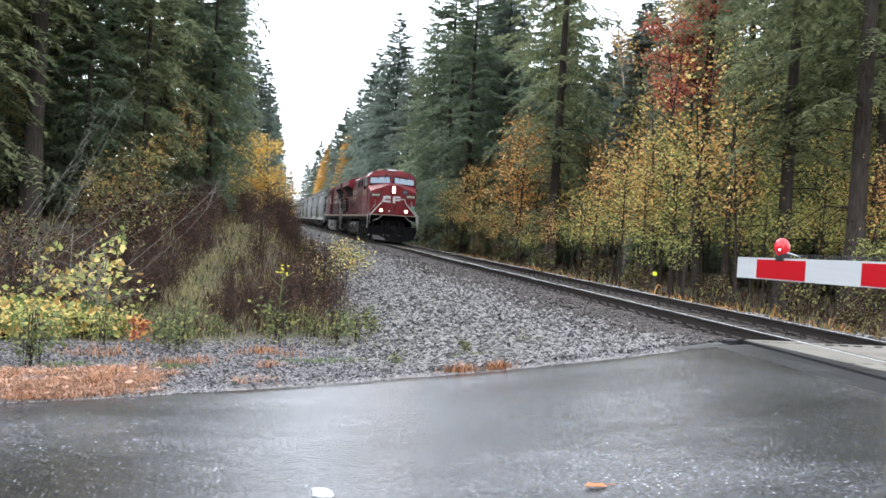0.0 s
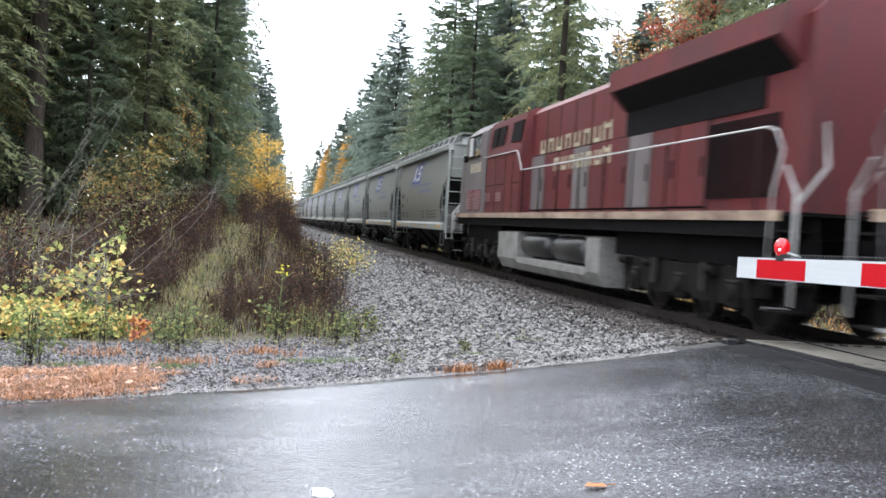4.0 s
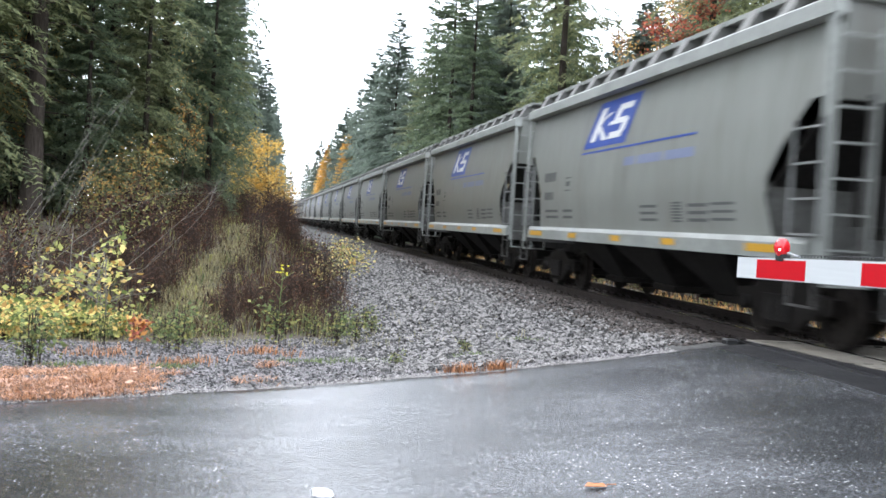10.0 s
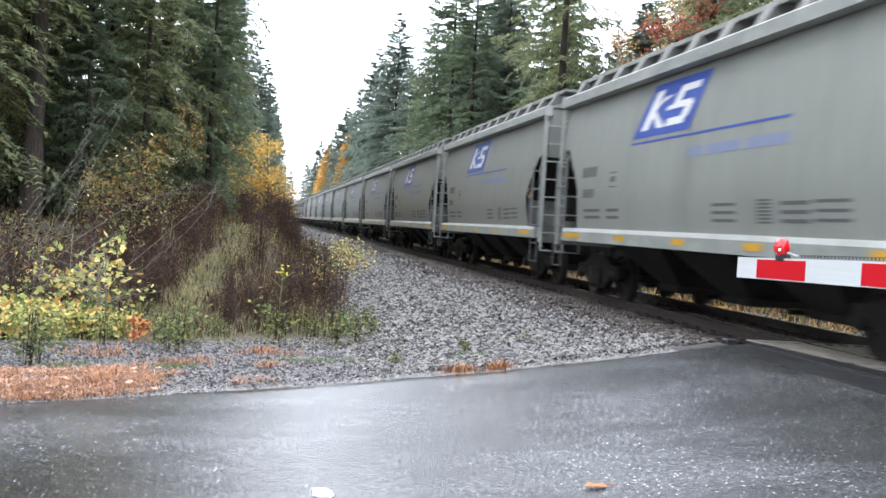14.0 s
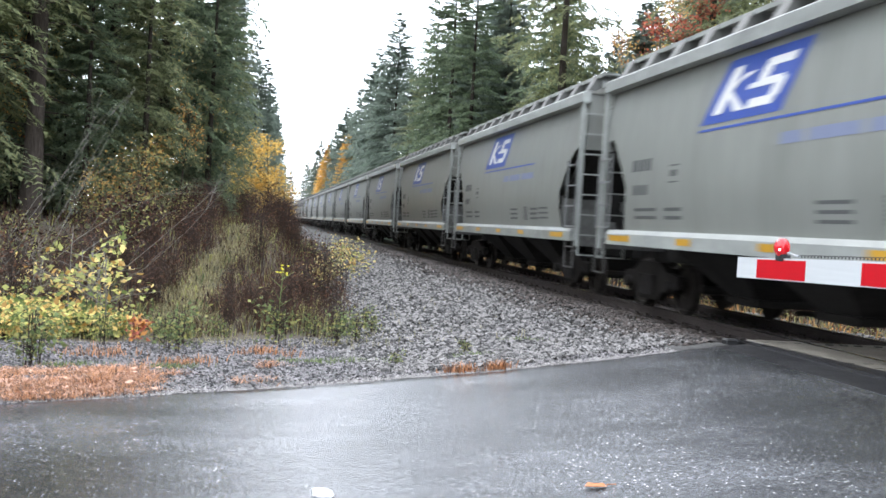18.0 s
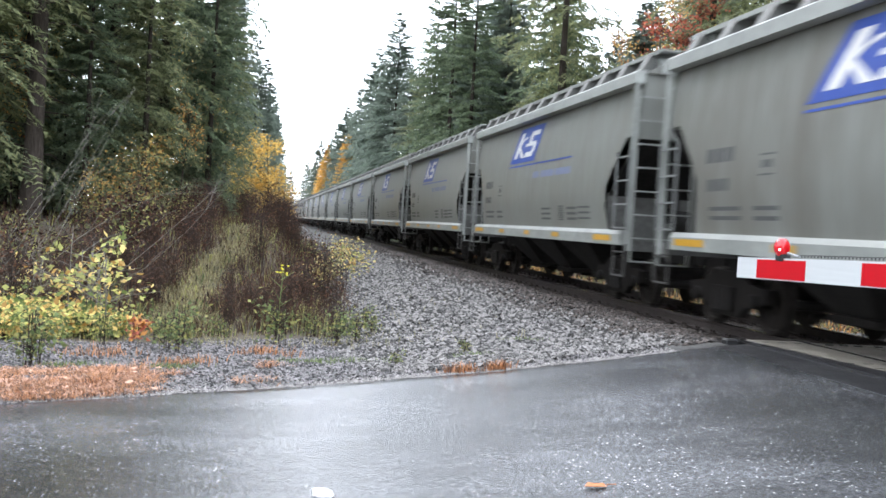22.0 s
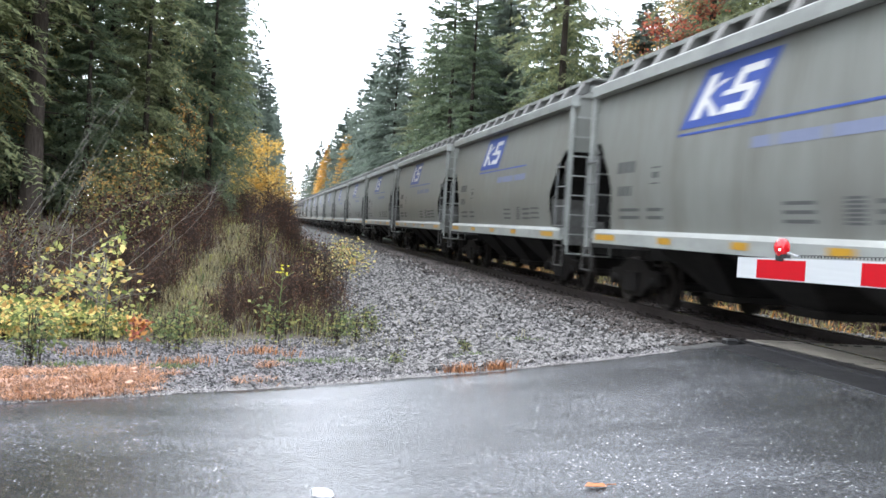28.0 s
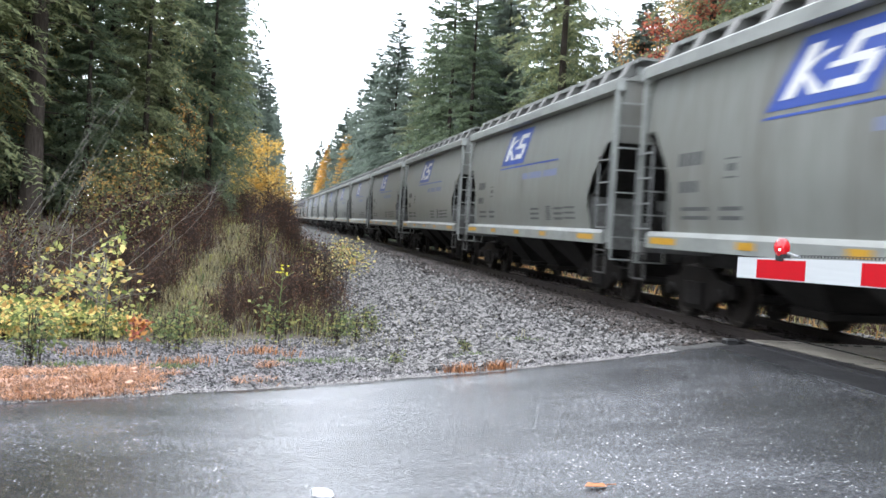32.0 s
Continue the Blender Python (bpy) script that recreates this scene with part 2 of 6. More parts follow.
def ground():
    def axis(knots):
        out = []
        for (a, b, s) in knots:
            k = max(1, round((b - a) / s))
            out += [a + (b - a) * i / k for i in range(k)]
        return out + [knots[-1][1]]
    xs = axis([(-1500, -300, 300), (-300, -60, 40), (-60, -20, 4), (-20, -3, 0.6), (-3, 6.5, 0.19), (6.5, 14, 0.35), (14, 40, 1.2), (40, 100, 10), (100, 300, 50), (300, 1500, 300)])
    ys = axis([(-1500, -200, 300), (-200, -20, 30), (-20, 6, 1.3), (6, 26, 0.2), (26, 60, 0.6), (60, 140, 2.0), (140, 400, 20), (400, 1500, 220)])
    verts = [(x, y, ground_z(x, y)) for y in ys for x in xs]
    nx = len(xs)
    faces = [(j * nx + i, j * nx + i + 1, (j + 1) * nx + i + 1, (j + 1) * nx + i) for j in range(len(ys) - 1) for i in range(nx - 1)]
    me = bpy.data.meshes.new("ground")
    me.from_pydata(verts, [], faces)
    for k in ("soil", "ballast", "verge"):
        me.materials.append(M[k])
    for p in me.polygons:
        c = p.center
        dx = c.x - TRACK_X
        p.use_smooth = True
        if c.y > road_edge(c.x) - 0.4 and -400 < c.y < 400:
            if (dx < 0 and c.x > foot_x(c.y) + 0.3 * noise.noise(c * 1.5)) or (0 <= dx < 3.6):
                p.material_index = 1
            elif c.y < road_edge(c.x) + 4.2 + noise.noise(c * 0.7) and c.x > -7:
                p.material_index = 2
    ob = new("ground", me)
    return tagged(ob, "forest floor with a grey ballast bank and gravel verge", "ground", kind="structure")


ground()


def road():
    """Wet asphalt, a slab with a worn, uneven edge."""
    xs = [-60, -40, -25, -16, -12, -9, -7] + [-6 + 0.15 * i for i in range(int(12.05 / 0.15) + 1)]
    xs = [x for x in xs if x < 6.05] + [6.05]
    ts = [0, 0.3, 0.55, 0.75, 0.88, 0.95, 0.985, 1.0]
    verts, faces = [], []
    rows = []
    for x in xs:
        e = road_edge(x) + 0.05 * noise.noise(Vector((x * 2.5, 1, 1))) + 0.03 * noise.noise(Vector((x * 9, 1, 1)))
        row = []
        for t in ts:
            y = lerp(-6.0 + min(0, e - 6), e, t)
            z = road_z(x) + wob(x, y, 0.35, 0.012) - 0.018 * step(0.97, 1.0, t)
            row.append(len(verts))
            verts.append((x, y, z))
        row.append(len(verts))
        verts.append((x, e + 0.02, road_z(x) - 0.10))
        rows.append(row)
    for a, b in zip(rows, rows[1:]):
        for i in range(len(a) - 1):
            faces.append((a[i], b[i], b[i + 1], a[i + 1]))
    me = bpy.data.meshes.new("road")
    me.from_pydata(verts, [], faces)
    me.materials.append(M["asphalt"])
    me.materials.append(M["patch"])
    for p in me.polygons:
        p.use_smooth = True
        if p.center.x > 5.33:
            p.material_index = 1
    tagged(new("road", me), "wet dark asphalt road climbing to the crossing, newer black strip beside the panels", "road", kind="structure")


road()


# ---- track ----
def rails():
    prof = [(-0.075, -0.172), (0.075, -0.172), (0.075, -0.158), (0.012, -0.14), (0.01, -0.045), (0.036, -0.035), (0.036, -0.004), (0.03, 0.0), (-0.03, 0.0), (-0.036, -0.004), (-0.036, -0.035), (-0.01, -0.045), (-0.012, -0.14), (-0.075, -0.158)]
    for s in (-1, 1):
        bm = bmesh.new()
        fs = prism(bm, [(TRACK_X + s * 0.753 + u, z) for u, z in prof], "y", -60, 420)
        for f in fs:
            if f.calc_center_median().z > -0.003:
                f.material_index = 1
        tagged(part("rail", bm, [M["rail_side"], M["rail_top"]]), "rusty steel rail with a polished running surface", "rail", group="rails", kind="structure")


rails()
# ---- crossing: concrete pads, ties, gate ----
M["gate_white"] = material("white_reflective_sheet", (0.55, 0.57, 0.57), 0.35, vary=0.05, scale=3, fine=90, bump=0.05, stretch=(1, 1, 25))
M["gate_red"] = material("red_reflective_sheet", (0.50, 0.006, 0.014), 0.45, spec=0.15, vary=0.08, scale=3, fine=90)
M["gate_lamp"] = material("lit_red_gate_lamp", (0.55, 0.006, 0.012), 0.15, emit=0.28, spec=0.8)
M["gate_glint"] = material("gate_lamp_glint_spot", (1.0, 0.75, 0.70), 0.2, emit=3.0)
M["galv"] = material("galvanised_steel", (0.42, 0.43, 0.44), 0.45, 0.6, vary=0.15)


def crossing_gate():
    gate = empty("crossing_gate", pose(2.66, 5.31, 0))
    zb, zt = 1.03, 1.145
    ax = Vector((0.1402, -0.990, 0)).normalized()
    def at(s, z, off=0.0):
        return Vector((ax.x * s + ax.y * off, ax.y * s - ax.x * off, z + 0.024 * s))
    def plank(s0, s1, z0, z1, t, mat, name, label=""):
        bm = bmesh.new()
        vs = [bm.verts.new(at(s, z + s * 0.004 * (1 if z > 1.09 else -1), o)) for s in (s0, s1) for z in (z0, z1) for o in (-t, t)]
        for q in ((0, 1, 3, 2), (4, 5, 7, 6), (0, 1, 5, 4), (2, 3, 7, 6), (0, 2, 6, 4), (1, 3, 7, 5)):
            bm.faces.new([vs[i] for i in q])
        bmesh.ops.recalc_face_normals(bm, faces=bm.faces[:])
        return part(name, bm, mat, gate, label)
    plank(0.0, 6.6, zb, zt, 0.011, M["gate_white"], "arm", "white ribbed gate arm")
    s, k = 0.183, 0
    while s < 6.2:
        plank(s, s + 0.406, zb + 0.006, zt - 0.010, 0.0135, M["gate_red"], "stripe")
        s += 0.812
    # lamp on the tip, its clamp, and the coiled cable
    c = at(0.375, 1.204)
    bm = bmesh.new()
    tube(bm, [c + Vector((0.030, 0.026, 0)), c + Vector((0.024, 0.020, 0)), c + Vector((0.008, 0.007, 0)), c + Vector((-0.012, -0.010, 0)), c + Vector((-0.030, -0.026, 0)), c + Vector((-0.038, -0.033, 0))],
         [0.019, 0.032, 0.040, 0.040, 0.027, 0.006], 16)
    bmesh.ops.scale(bm, vec=(1, 1, 1.25), verts=bm.verts[:], space=Matrix.Translation(-c))
    lamp = part("lamp", bm, M["gate_lamp"], gate, "glowing red gate lamp")
    bm = bmesh.new()
    # glint on the lens, put in as a small glowing spot
    q = c + Vector((-0.028, -0.030, -0.012))
    tube(bm, [q, q + Vector((-0.008, -0.008, 0.0))], [0.008, 0.005], 8)
    part("lens_glint", bm, M["gate_glint"], lamp)
    bm = bmesh.new()
    a = at(0.375, 1.147)
    box(bm, a.x - 0.02, a.x + 0.02, a.y - 0.035, a.y + 0.035, 1.140, 1.182, bevel=0.006)
    tube(bm, [at(0.345, 1.14, -0.02), at(0.345, 1.165, -0.02)], 0.012, 6)
    tube(bm, [at(0.405, 1.14, -0.02), at(0.405, 1.165, -0.02)], 0.012, 6)
    part("clamp", bm, M["rubber"], gate)
    bm = bmesh.new()
    pts = [at(0.42, 1.178), at(0.47, 1.168), at(0.53, 1.157)]
    tube(bm, pts, 0.004, 5)
    part("lead_wire", bm, M["galv"], gate)
    bm = bmesh.new()
    pts = []
    for i in range(700):
        s = 0.52 + i * 0.0040
        g = i * 1.0
        pts.append(at(s, 1.158 + s * 0.004 + 0.007 * math.sin(g), 0.007 * math.cos(g)))
    tube(bm, pts, 0.0022, 4)
    part("coiled_cable", bm, M["rubber"], gate, "black coiled cable along the arm")
    # mast and hinge at the roadside
    bm = bmesh.new()
    p = at(6.75, 0)
    tube(bm, [p + Vector((0.12, 0, -0.34)), p + Vector((0.12, 0, 3.4))], 0.06, 10)
    box(bm, p.x - 0.05, p.x + 0.30, p.y - 0.2, p.y + 0.3, 0.85, 1.35, bevel=0.02)
    part("mast", bm, M["galv"], gate)
    return tagged(gate, "red and white striped crossing gate arm, lowered, with lit red lamp", "crossing gate")


crossing_gate()


def pads():
    """Concrete crossing panels outside and between the rails."""
    for x0, x1 in ((6.14, 6.885), (7.03, 7.70), (7.72, 8.39), (8.535, 9.28)):
        y = 11.95
        while y > -4:
            bm = bmesh.new()
            box(bm, x0, x1, y - 2.42, y, -0.20, 0.004 if x0 < 6.5 or x0 > 8.5 else -0.006, bevel=0.012)
            pad = part("crossing_panel", bm, M["concrete"])
            for fx in (0.2, 0.5, 0.8):
                for fy in (0.25, 2.1):
                    b2 = bmesh.new()
                    xx, yy = lerp(x0, x1, fx), y - fy
                    box(b2, xx - 0.05, xx + 0.05, yy - 0.02, yy + 0.02, -0.01, 0.0065)
                    part("lifting_slot", b2, M["rubber"], pad)
            tagged(pad, "worn pale concrete crossing panel between wet asphalt and rail", "crossing panel", group="crossing panels", kind="structure")
            y -= 2.44
    bm = bmesh.new()
    box(bm, 5.86, 6.12, 11.9, 12.05, -0.22, 0.0, bevel=0.02)
    box(bm, 6.14, 9.3, 11.96, 12.05, -0.22, -0.03, bevel=0.02)
    tagged(part("end_timber", bm, M["rubber"]), "black timber ramp closing the crossing panels", "timber", kind="structure")


pads()


def asphalt_lip():
    """Asphalt worn thin where it laps over the outer panels, wider towards the near side."""
    bm = bmesh.new()
    rows = []
    for i in range(41):
        y = 11.9 - i * 0.4
        w = 6.06 + min(0.62, 0.10 * (11.9 - y)) + 0.02 * noise.noise(Vector((0, y * 2.1, 4)))
        rows.append([bm.verts.new(p) for p in ((6.0, y, -0.02), (6.0, y, 0.010), (w, y, 0.009), (w + 0.03, y, 0.001))])
    for a, b in zip(rows, rows[1:]):
        for k in range(3):
            bm.faces.new((a[k], a[k + 1], b[k + 1], b[k]))
    bmesh.ops.recalc_face_normals(bm, faces=bm.faces[:])
    tagged(part("asphalt_lip", bm, M["patch"]), "black asphalt lapping over the crossing panels", "road edge", kind="structure")


asphalt_lip()


def ties():
    bm = bmesh.new()
    box(bm, -1.3, 1.3, -0.115, 0.115, -0.33, -0.172, bevel=0.012)
    me = bpy.data.meshes.new("tie")
    bm.to_mesh(me)
    bm.free()
    me.materials.append(M["tie"])
    bed = new("track_bed")
    tagged(bed, "creosoted timber ties set in grey ballast", "track bed", kind="structure")
    rnd = random.Random(5)
    pl = bmesh.new()
    box(pl, -0.17, 0.17, -0.1, 0.1, -0.172, -0.158)
    for i in (-1, 1):
        for j in (-1, 1):
            box(pl, i * 0.10 - 0.015, i * 0.10 + 0.015, j * 0.05 - 0.012, j * 0.05 + 0.012, -0.16, -0.125)
    pm = bpy.data.meshes.new("tie_plate")
    pl.to_mesh(pm)
    pl.free()
    pm.materials.append(M["rail_side"])
    y = 12.3
    for i in range(120):
        shared("tie", me, bed, pose(TRACK_X + rnd.uniform(-0.06, 0.06), y, rnd.uniform(-0.012, 0.004), rz=rnd.uniform(-0.8, 0.8)))
        if i < 60:
            for s in (-1, 1):
                shared("tie_plate", pm, bed, pose(TRACK_X + s * 0.753, y, 0))
        y += 0.53


ties()


def small_things():
    M["leaf_brown"] = material("fallen_orange_leaf", (0.45, 0.16, 0.05), 0.6, vary=0.25, scale=30)
    M["line_paint"] = material("worn_white_road_paint", (0.42, 0.43, 0.44), 0.5, vary=0.4, scale=25, fine=120, tint=(0.13, 0.135, 0.14))
    bm = bmesh.new()
    rnd = random.Random(8)
    ring = [(0.345, 5.52), (0.352, 5.60), (0.348, 5.68), (0.385, 5.70), (0.43, 5.69), (0.462, 5.64), (0.47, 5.55), (0.452, 5.50), (0.40, 5.49)]
    up = [bm.verts.new((x, y, road_z(0.4) + 0.009)) for x, y in ring]
    lo = [bm.verts.new((x, y, road_z(0.4) - 0.012)) for x, y in ring]
    bm.faces.new(up)
    for i in range(9):
        bm.faces.new((up[i], lo[i], lo[(i + 1) % 9], up[(i + 1) % 9]))
    bmesh.ops.recalc_face_normals(bm, faces=bm.faces[:])
    tagged(part("paint_mark", bm, M["line_paint"]), "worn white paint patch on wet asphalt", "road marking", kind="structure")
    bm = bmesh.new()
    x, y, z = 1.96, 5.47, road_z(1.96) + 0.008
    ring = [(-0.075, 0.0), (-0.04, 0.045), (0.0, 0.03), (0.045, 0.04), (0.06, 0.0), (0.03, -0.035), (-0.02, -0.03), (-0.055, -0.03)]
    up = [bm.verts.new((x + u, y + v, z + 0.004 + 0.2 * abs(v))) for u, v in ring]
    lo = [bm.verts.new((x + u, y + v, z + 0.001 + 0.2 * abs(v))) for u, v in ring]
    bm.faces.new(up)
    bm.faces.new(lo[::-1])
    for i in range(8):
        bm.faces.new((up[i], up[(i + 1) % 8], lo[(i + 1) % 8], lo[i]))
    leaf = part("fallen_leaf", bm, M["leaf_brown"])
    bm = bmesh.new()
    tube(bm, [(x + 0.06, y, z + 0.012), (x + 0.12, y + 0.02, z + 0.01)], 0.003, 4)
    part("stalk", bm, M["leaf_brown"], leaf)
    tagged(leaf, "orange-brown fallen leaf lying on wet asphalt", "leaf")

    # yellow reflector on a short stake beyond the track
    # no lamp: its brightness is a faint emission put into the colour
    M["marker"] = material("glowing_yellow_reflector", (0.75, 0.85, 0.05), 0.3, emit=0.25)
    mk = empty("track_marker", pose(12.2, 30.0, ground_z(12.2, 30.0)))
    bm = bmesh.new()
    tube(bm, [(0, 0, -0.1), (0, 0, 1.12)], 0.02, 6)
    part("stake", bm, M["rail_side"], mk)
    bm = bmesh.new()
    tube(bm, [(0, 0, 1.08), (0, -0.03, 1.08)], 0.075, 10)
    part("reflector", bm, M["marker"], mk, "yellow-green round reflector with a painted-in glow")
    tagged(mk, "small yellow-green reflector on a thin dark stake", "marker")


small_things()
# ---- train: materials ----
M["hopper"] = material("weathered_grey_car_paint", (0.192, 0.199, 0.182), 0.38, spec=0.38, vary=0.2, scale=1.3, fine=7, rand=0.26, stretch=(1, 1.6, 0.22), tint=(0.140, 0.136, 0.118), rough_vary=0.05)
M["hopper_rim"] = material("light_grey_car_trim", (0.265, 0.278, 0.26), 0.45, vary=0.3, scale=1.6, fine=10, rand=0.2)
# Grimy car grey darkened: shade of the open ends and brackets is painted in.
M["hopper_shaded"] = material("shaded_grimy_end_sheet", (0.095, 0.096, 0.09), 0.6, vary=0.35, scale=1.5, fine=12, tint=(0.05, 0.047, 0.042))
# Step steel below the sill, darker than the ladder above it.
M["stirrup"] = material("dark_step_steel", (0.05, 0.048, 0.045), 0.6, vary=0.4, scale=4, fine=20)
# Near-black: the shade under the car is put into this grimy colour.
M["hopper_dark"] = material("shaded_grimy_underbody", (0.018, 0.017, 0.016), 0.75, vary=0.4, scale=2, fine=14, tint=(0.009, 0.0085, 0.008), spec=0.12)
M["hopper_step"] = material("grimy_grey_ladder", (0.17, 0.175, 0.17), 0.5, vary=0.25, scale=3, fine=15)
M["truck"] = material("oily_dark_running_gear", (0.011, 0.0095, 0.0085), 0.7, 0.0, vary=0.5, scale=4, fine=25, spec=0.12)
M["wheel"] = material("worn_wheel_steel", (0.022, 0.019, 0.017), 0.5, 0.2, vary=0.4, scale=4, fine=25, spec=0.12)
M["blue"] = material("faded_blue_vinyl", (0.03, 0.07, 0.30), 0.45, vary=0.15, scale=3, fine=20)
M["pale_blue"] = material("pale_blue_lettering", (0.165, 0.19, 0.285), 0.5, vary=0.1)
M["white_mark"] = material("white_vinyl", (0.62, 0.62, 0.61), 0.5, vary=0.06)
M["lettering"] = material("dark_grey_lettering", (0.075, 0.078, 0.078), 0.6, vary=0.15)
M["yellow_tape"] = material("yellow_reflective_tape", (0.46, 0.25, 0.025), 0.4, vary=0.15, scale=5, rand=0.15)
M["red"] = material("dusty_red_engine_paint", (0.185, 0.007, 0.012), 0.35, vary=0.28, scale=1.7, fine=11, stretch=(1, 1.6, 0.18), spec=0.3, tint=(0.085, 0.007, 0.009), rough_vary=0.12)
M["red_side"] = material("sooty_red_hood_paint", (0.115, 0.008, 0.011), 0.45, vary=0.45, scale=1.1, fine=9, stretch=(1, 1.2, 0.16), spec=0.25, tint=(0.045, 0.009, 0.009), rough_vary=0.12)
M["red_old"] = material("grimy_maroon_engine_paint", (0.10, 0.012, 0.014), 0.6, vary=0.35, scale=0.9, fine=8, stretch=(1, 1, 0.3), tint=(0.045, 0.02, 0.018))
M["red_grey"] = material("primer_grey_patched_paint", (0.13, 0.11, 0.105), 0.7, vary=0.3, scale=1.0, fine=9, stretch=(1, 1, 0.4))
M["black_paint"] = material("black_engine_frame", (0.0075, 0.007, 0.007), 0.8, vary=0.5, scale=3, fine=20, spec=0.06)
M["tank"] = material("grimy_grey_fuel_tank", (0.042, 0.038, 0.035), 0.7, vary=0.4, scale=2.5, fine=18, tint=(0.028, 0.025, 0.023), spec=0.12, bump=0.15, stretch=(1, 1, 0.5))
M["tank_pale"] = material("dusty_light_grey_tank", (0.20, 0.19, 0.175), 0.7, vary=0.35, scale=2, fine=15, tint=(0.09, 0.085, 0.078))
M["reservoir"] = material("oily_black_reservoir", (0.018, 0.017, 0.017), 0.38, vary=0.4, scale=3, fine=20)
M["flag_green"] = material("pale_green_plate", (0.16, 0.34, 0.22), 0.5, vary=0.2)
M["cream"] = material("dirty_cream_stripe", (0.40, 0.35, 0.24), 0.6, vary=0.25, scale=2, fine=15)
M["stripe_dirty"] = material("grimy_faded_stripe", (0.30, 0.22, 0.16), 0.6, vary=0.5, scale=1.2, fine=14, tint=(0.06, 0.02, 0.018))
M["white_rail"] = material("white_painted_pipe", (0.50, 0.49, 0.47), 0.45, vary=0.15, scale=5, fine=30)
M["dark_rail"] = material("dull_grey_pipe", (0.16, 0.15, 0.15), 0.5, vary=0.2)
M["glass"] = material("cab_window_glass", (0.05, 0.06, 0.07), 0.06, 0.0, vary=0.1, spec=1.0)
M["windshield"] = material("reflecting_windshield_glass", (0.16, 0.19, 0.22), 0.08, 0.65, vary=0.1, spec=1.0)
M["grille"] = material("black_grille", (0.010, 0.009, 0.009), 0.8, vary=0.4, spec=0.06)
M["louvre"] = material("dull_red_louvre", (0.34, 0.20, 0.20), 0.5, vary=0.25)
M["lamp_on"] = material("lit_headlight", (1.0, 0.74, 0.40), 0.3, emit=110.0)
M["ditch_on"] = material("lit_ditch_light", (1.0, 0.60, 0.28), 0.3, emit=80.0)
M["lamp_off"] = material("unlit_lamp_glass", (0.5, 0.5, 0.48), 0.2, spec=0.8)
M["board"] = material("dark_number_board", (0.025, 0.022, 0.02), 0.3)
M["board_mark"] = material("lit_number_marks", (0.55, 0.47, 0.33), 0.4, emit=0.04)
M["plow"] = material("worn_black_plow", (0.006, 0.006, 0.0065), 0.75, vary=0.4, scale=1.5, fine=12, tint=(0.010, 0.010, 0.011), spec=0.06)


def boxes(name, mat, parent, items, bevel=0.0, label=""):
    bm = bmesh.new()
    for it in items:
        box(bm, *it, bevel=bevel)
    return part(name, bm, mat, parent, label)


def side_x(z):
    """Half width of a hopper at a height: its sides swell a little at the waist."""
    return 1.535 - 0.165 * max(0.0, (z - 2.05) / 1.8) ** 1.7 - 0.085 * max(0.0, (2.05 - z) / 0.75) ** 1.6


def bowed(bm, pts, s, t=0.0):
    """A sheet in (y, z) laid in level strips on a hopper's bowed side, proud of it by t."""
    def extent(z):
        ys = []
        for (ya, za), (yb, zb) in zip(pts, pts[1:] + pts[:1]):
            if (za - z) * (zb - z) < 0:
                ys.append(ya + (yb - ya) * (z - za) / (zb - za))
        return min(ys), max(ys)
    marks = sorted({round(z, 4) for _, z in pts})
    levels = [marks[0]]
    for z in marks[1:]:
        k = max(1, math.ceil((z - levels[-1]) / 0.16))
        z0 = levels[-1]
        levels += [z0 + (z - z0) * (q + 1) / k for q in range(k)]
    for za, zb in zip(levels, levels[1:]):
        lo, hi = extent(za + 1e-5), extent(zb - 1e-5)
        xa, xb = s * (side_x(za) + t), s * (side_x(zb) + t)
        f = bm.faces.new([bm.verts.new(p) for p in ((xa, lo[0], za), (xa, lo[1], za), (xb, hi[1], zb), (xb, hi[0], zb))])
        f.smooth = True
    bmesh.ops.remove_doubles(bm, verts=bm.verts[:], dist=0.0004)


def flat(bm, pts, x, t=0.006):
    bowed(bm, pts, -1, t)


def wheel_mesh(r, w=0.13):
    bm = bmesh.new()
    prof = [(0.0, -0.02), (0.10, -0.06), (0.16, -0.02), (r * 0.8, -0.0), (r * 0.86, -0.05), (r, -0.05), (r, 0.06), (r + 0.028, 0.07), (r + 0.028, 0.095), (r * 0.84, 0.095), (0.0, 0.05)]
    n = 20
    rings = []
    for rad, x in prof:
        rings.append([bm.verts.new((x, rad * math.cos(2 * math.pi * k / n), rad * math.sin(2 * math.pi * k / n))) for k in range(n)] if rad else [bm.verts.new((x, 0, 0))])
    for a, b in zip(rings, rings[1:]):
        for k in range(n):
            q = [a[k % len(a)], a[(k + 1) % len(a)], b[(k + 1) % len(b)], b[k % len(b)]]
            q = list(dict.fromkeys(q))
            if len(q) > 2:
                bm.faces.new(q)
    me = bpy.data.meshes.new("wheel")
    bmesh.ops.recalc_face_normals(bm, faces=bm.faces[:])
    bm.to_mesh(me)
    bm.free()
    me.materials.append(M["wheel"])
    return me


WHEEL = wheel_mesh(0.42)
WHEEL_BIG = wheel_mesh(0.53)


def axle_mesh(r):
    bm = bmesh.new()
    tube(bm, [(-1.0, 0, 0), (1.0, 0, 0)], r, 8)
    me = bpy.data.meshes.new("axle")
    bm.to_mesh(me)
    bm.free()
    me.materials.append(M["truck"])
    return me


AXLE = axle_mesh(0.08)


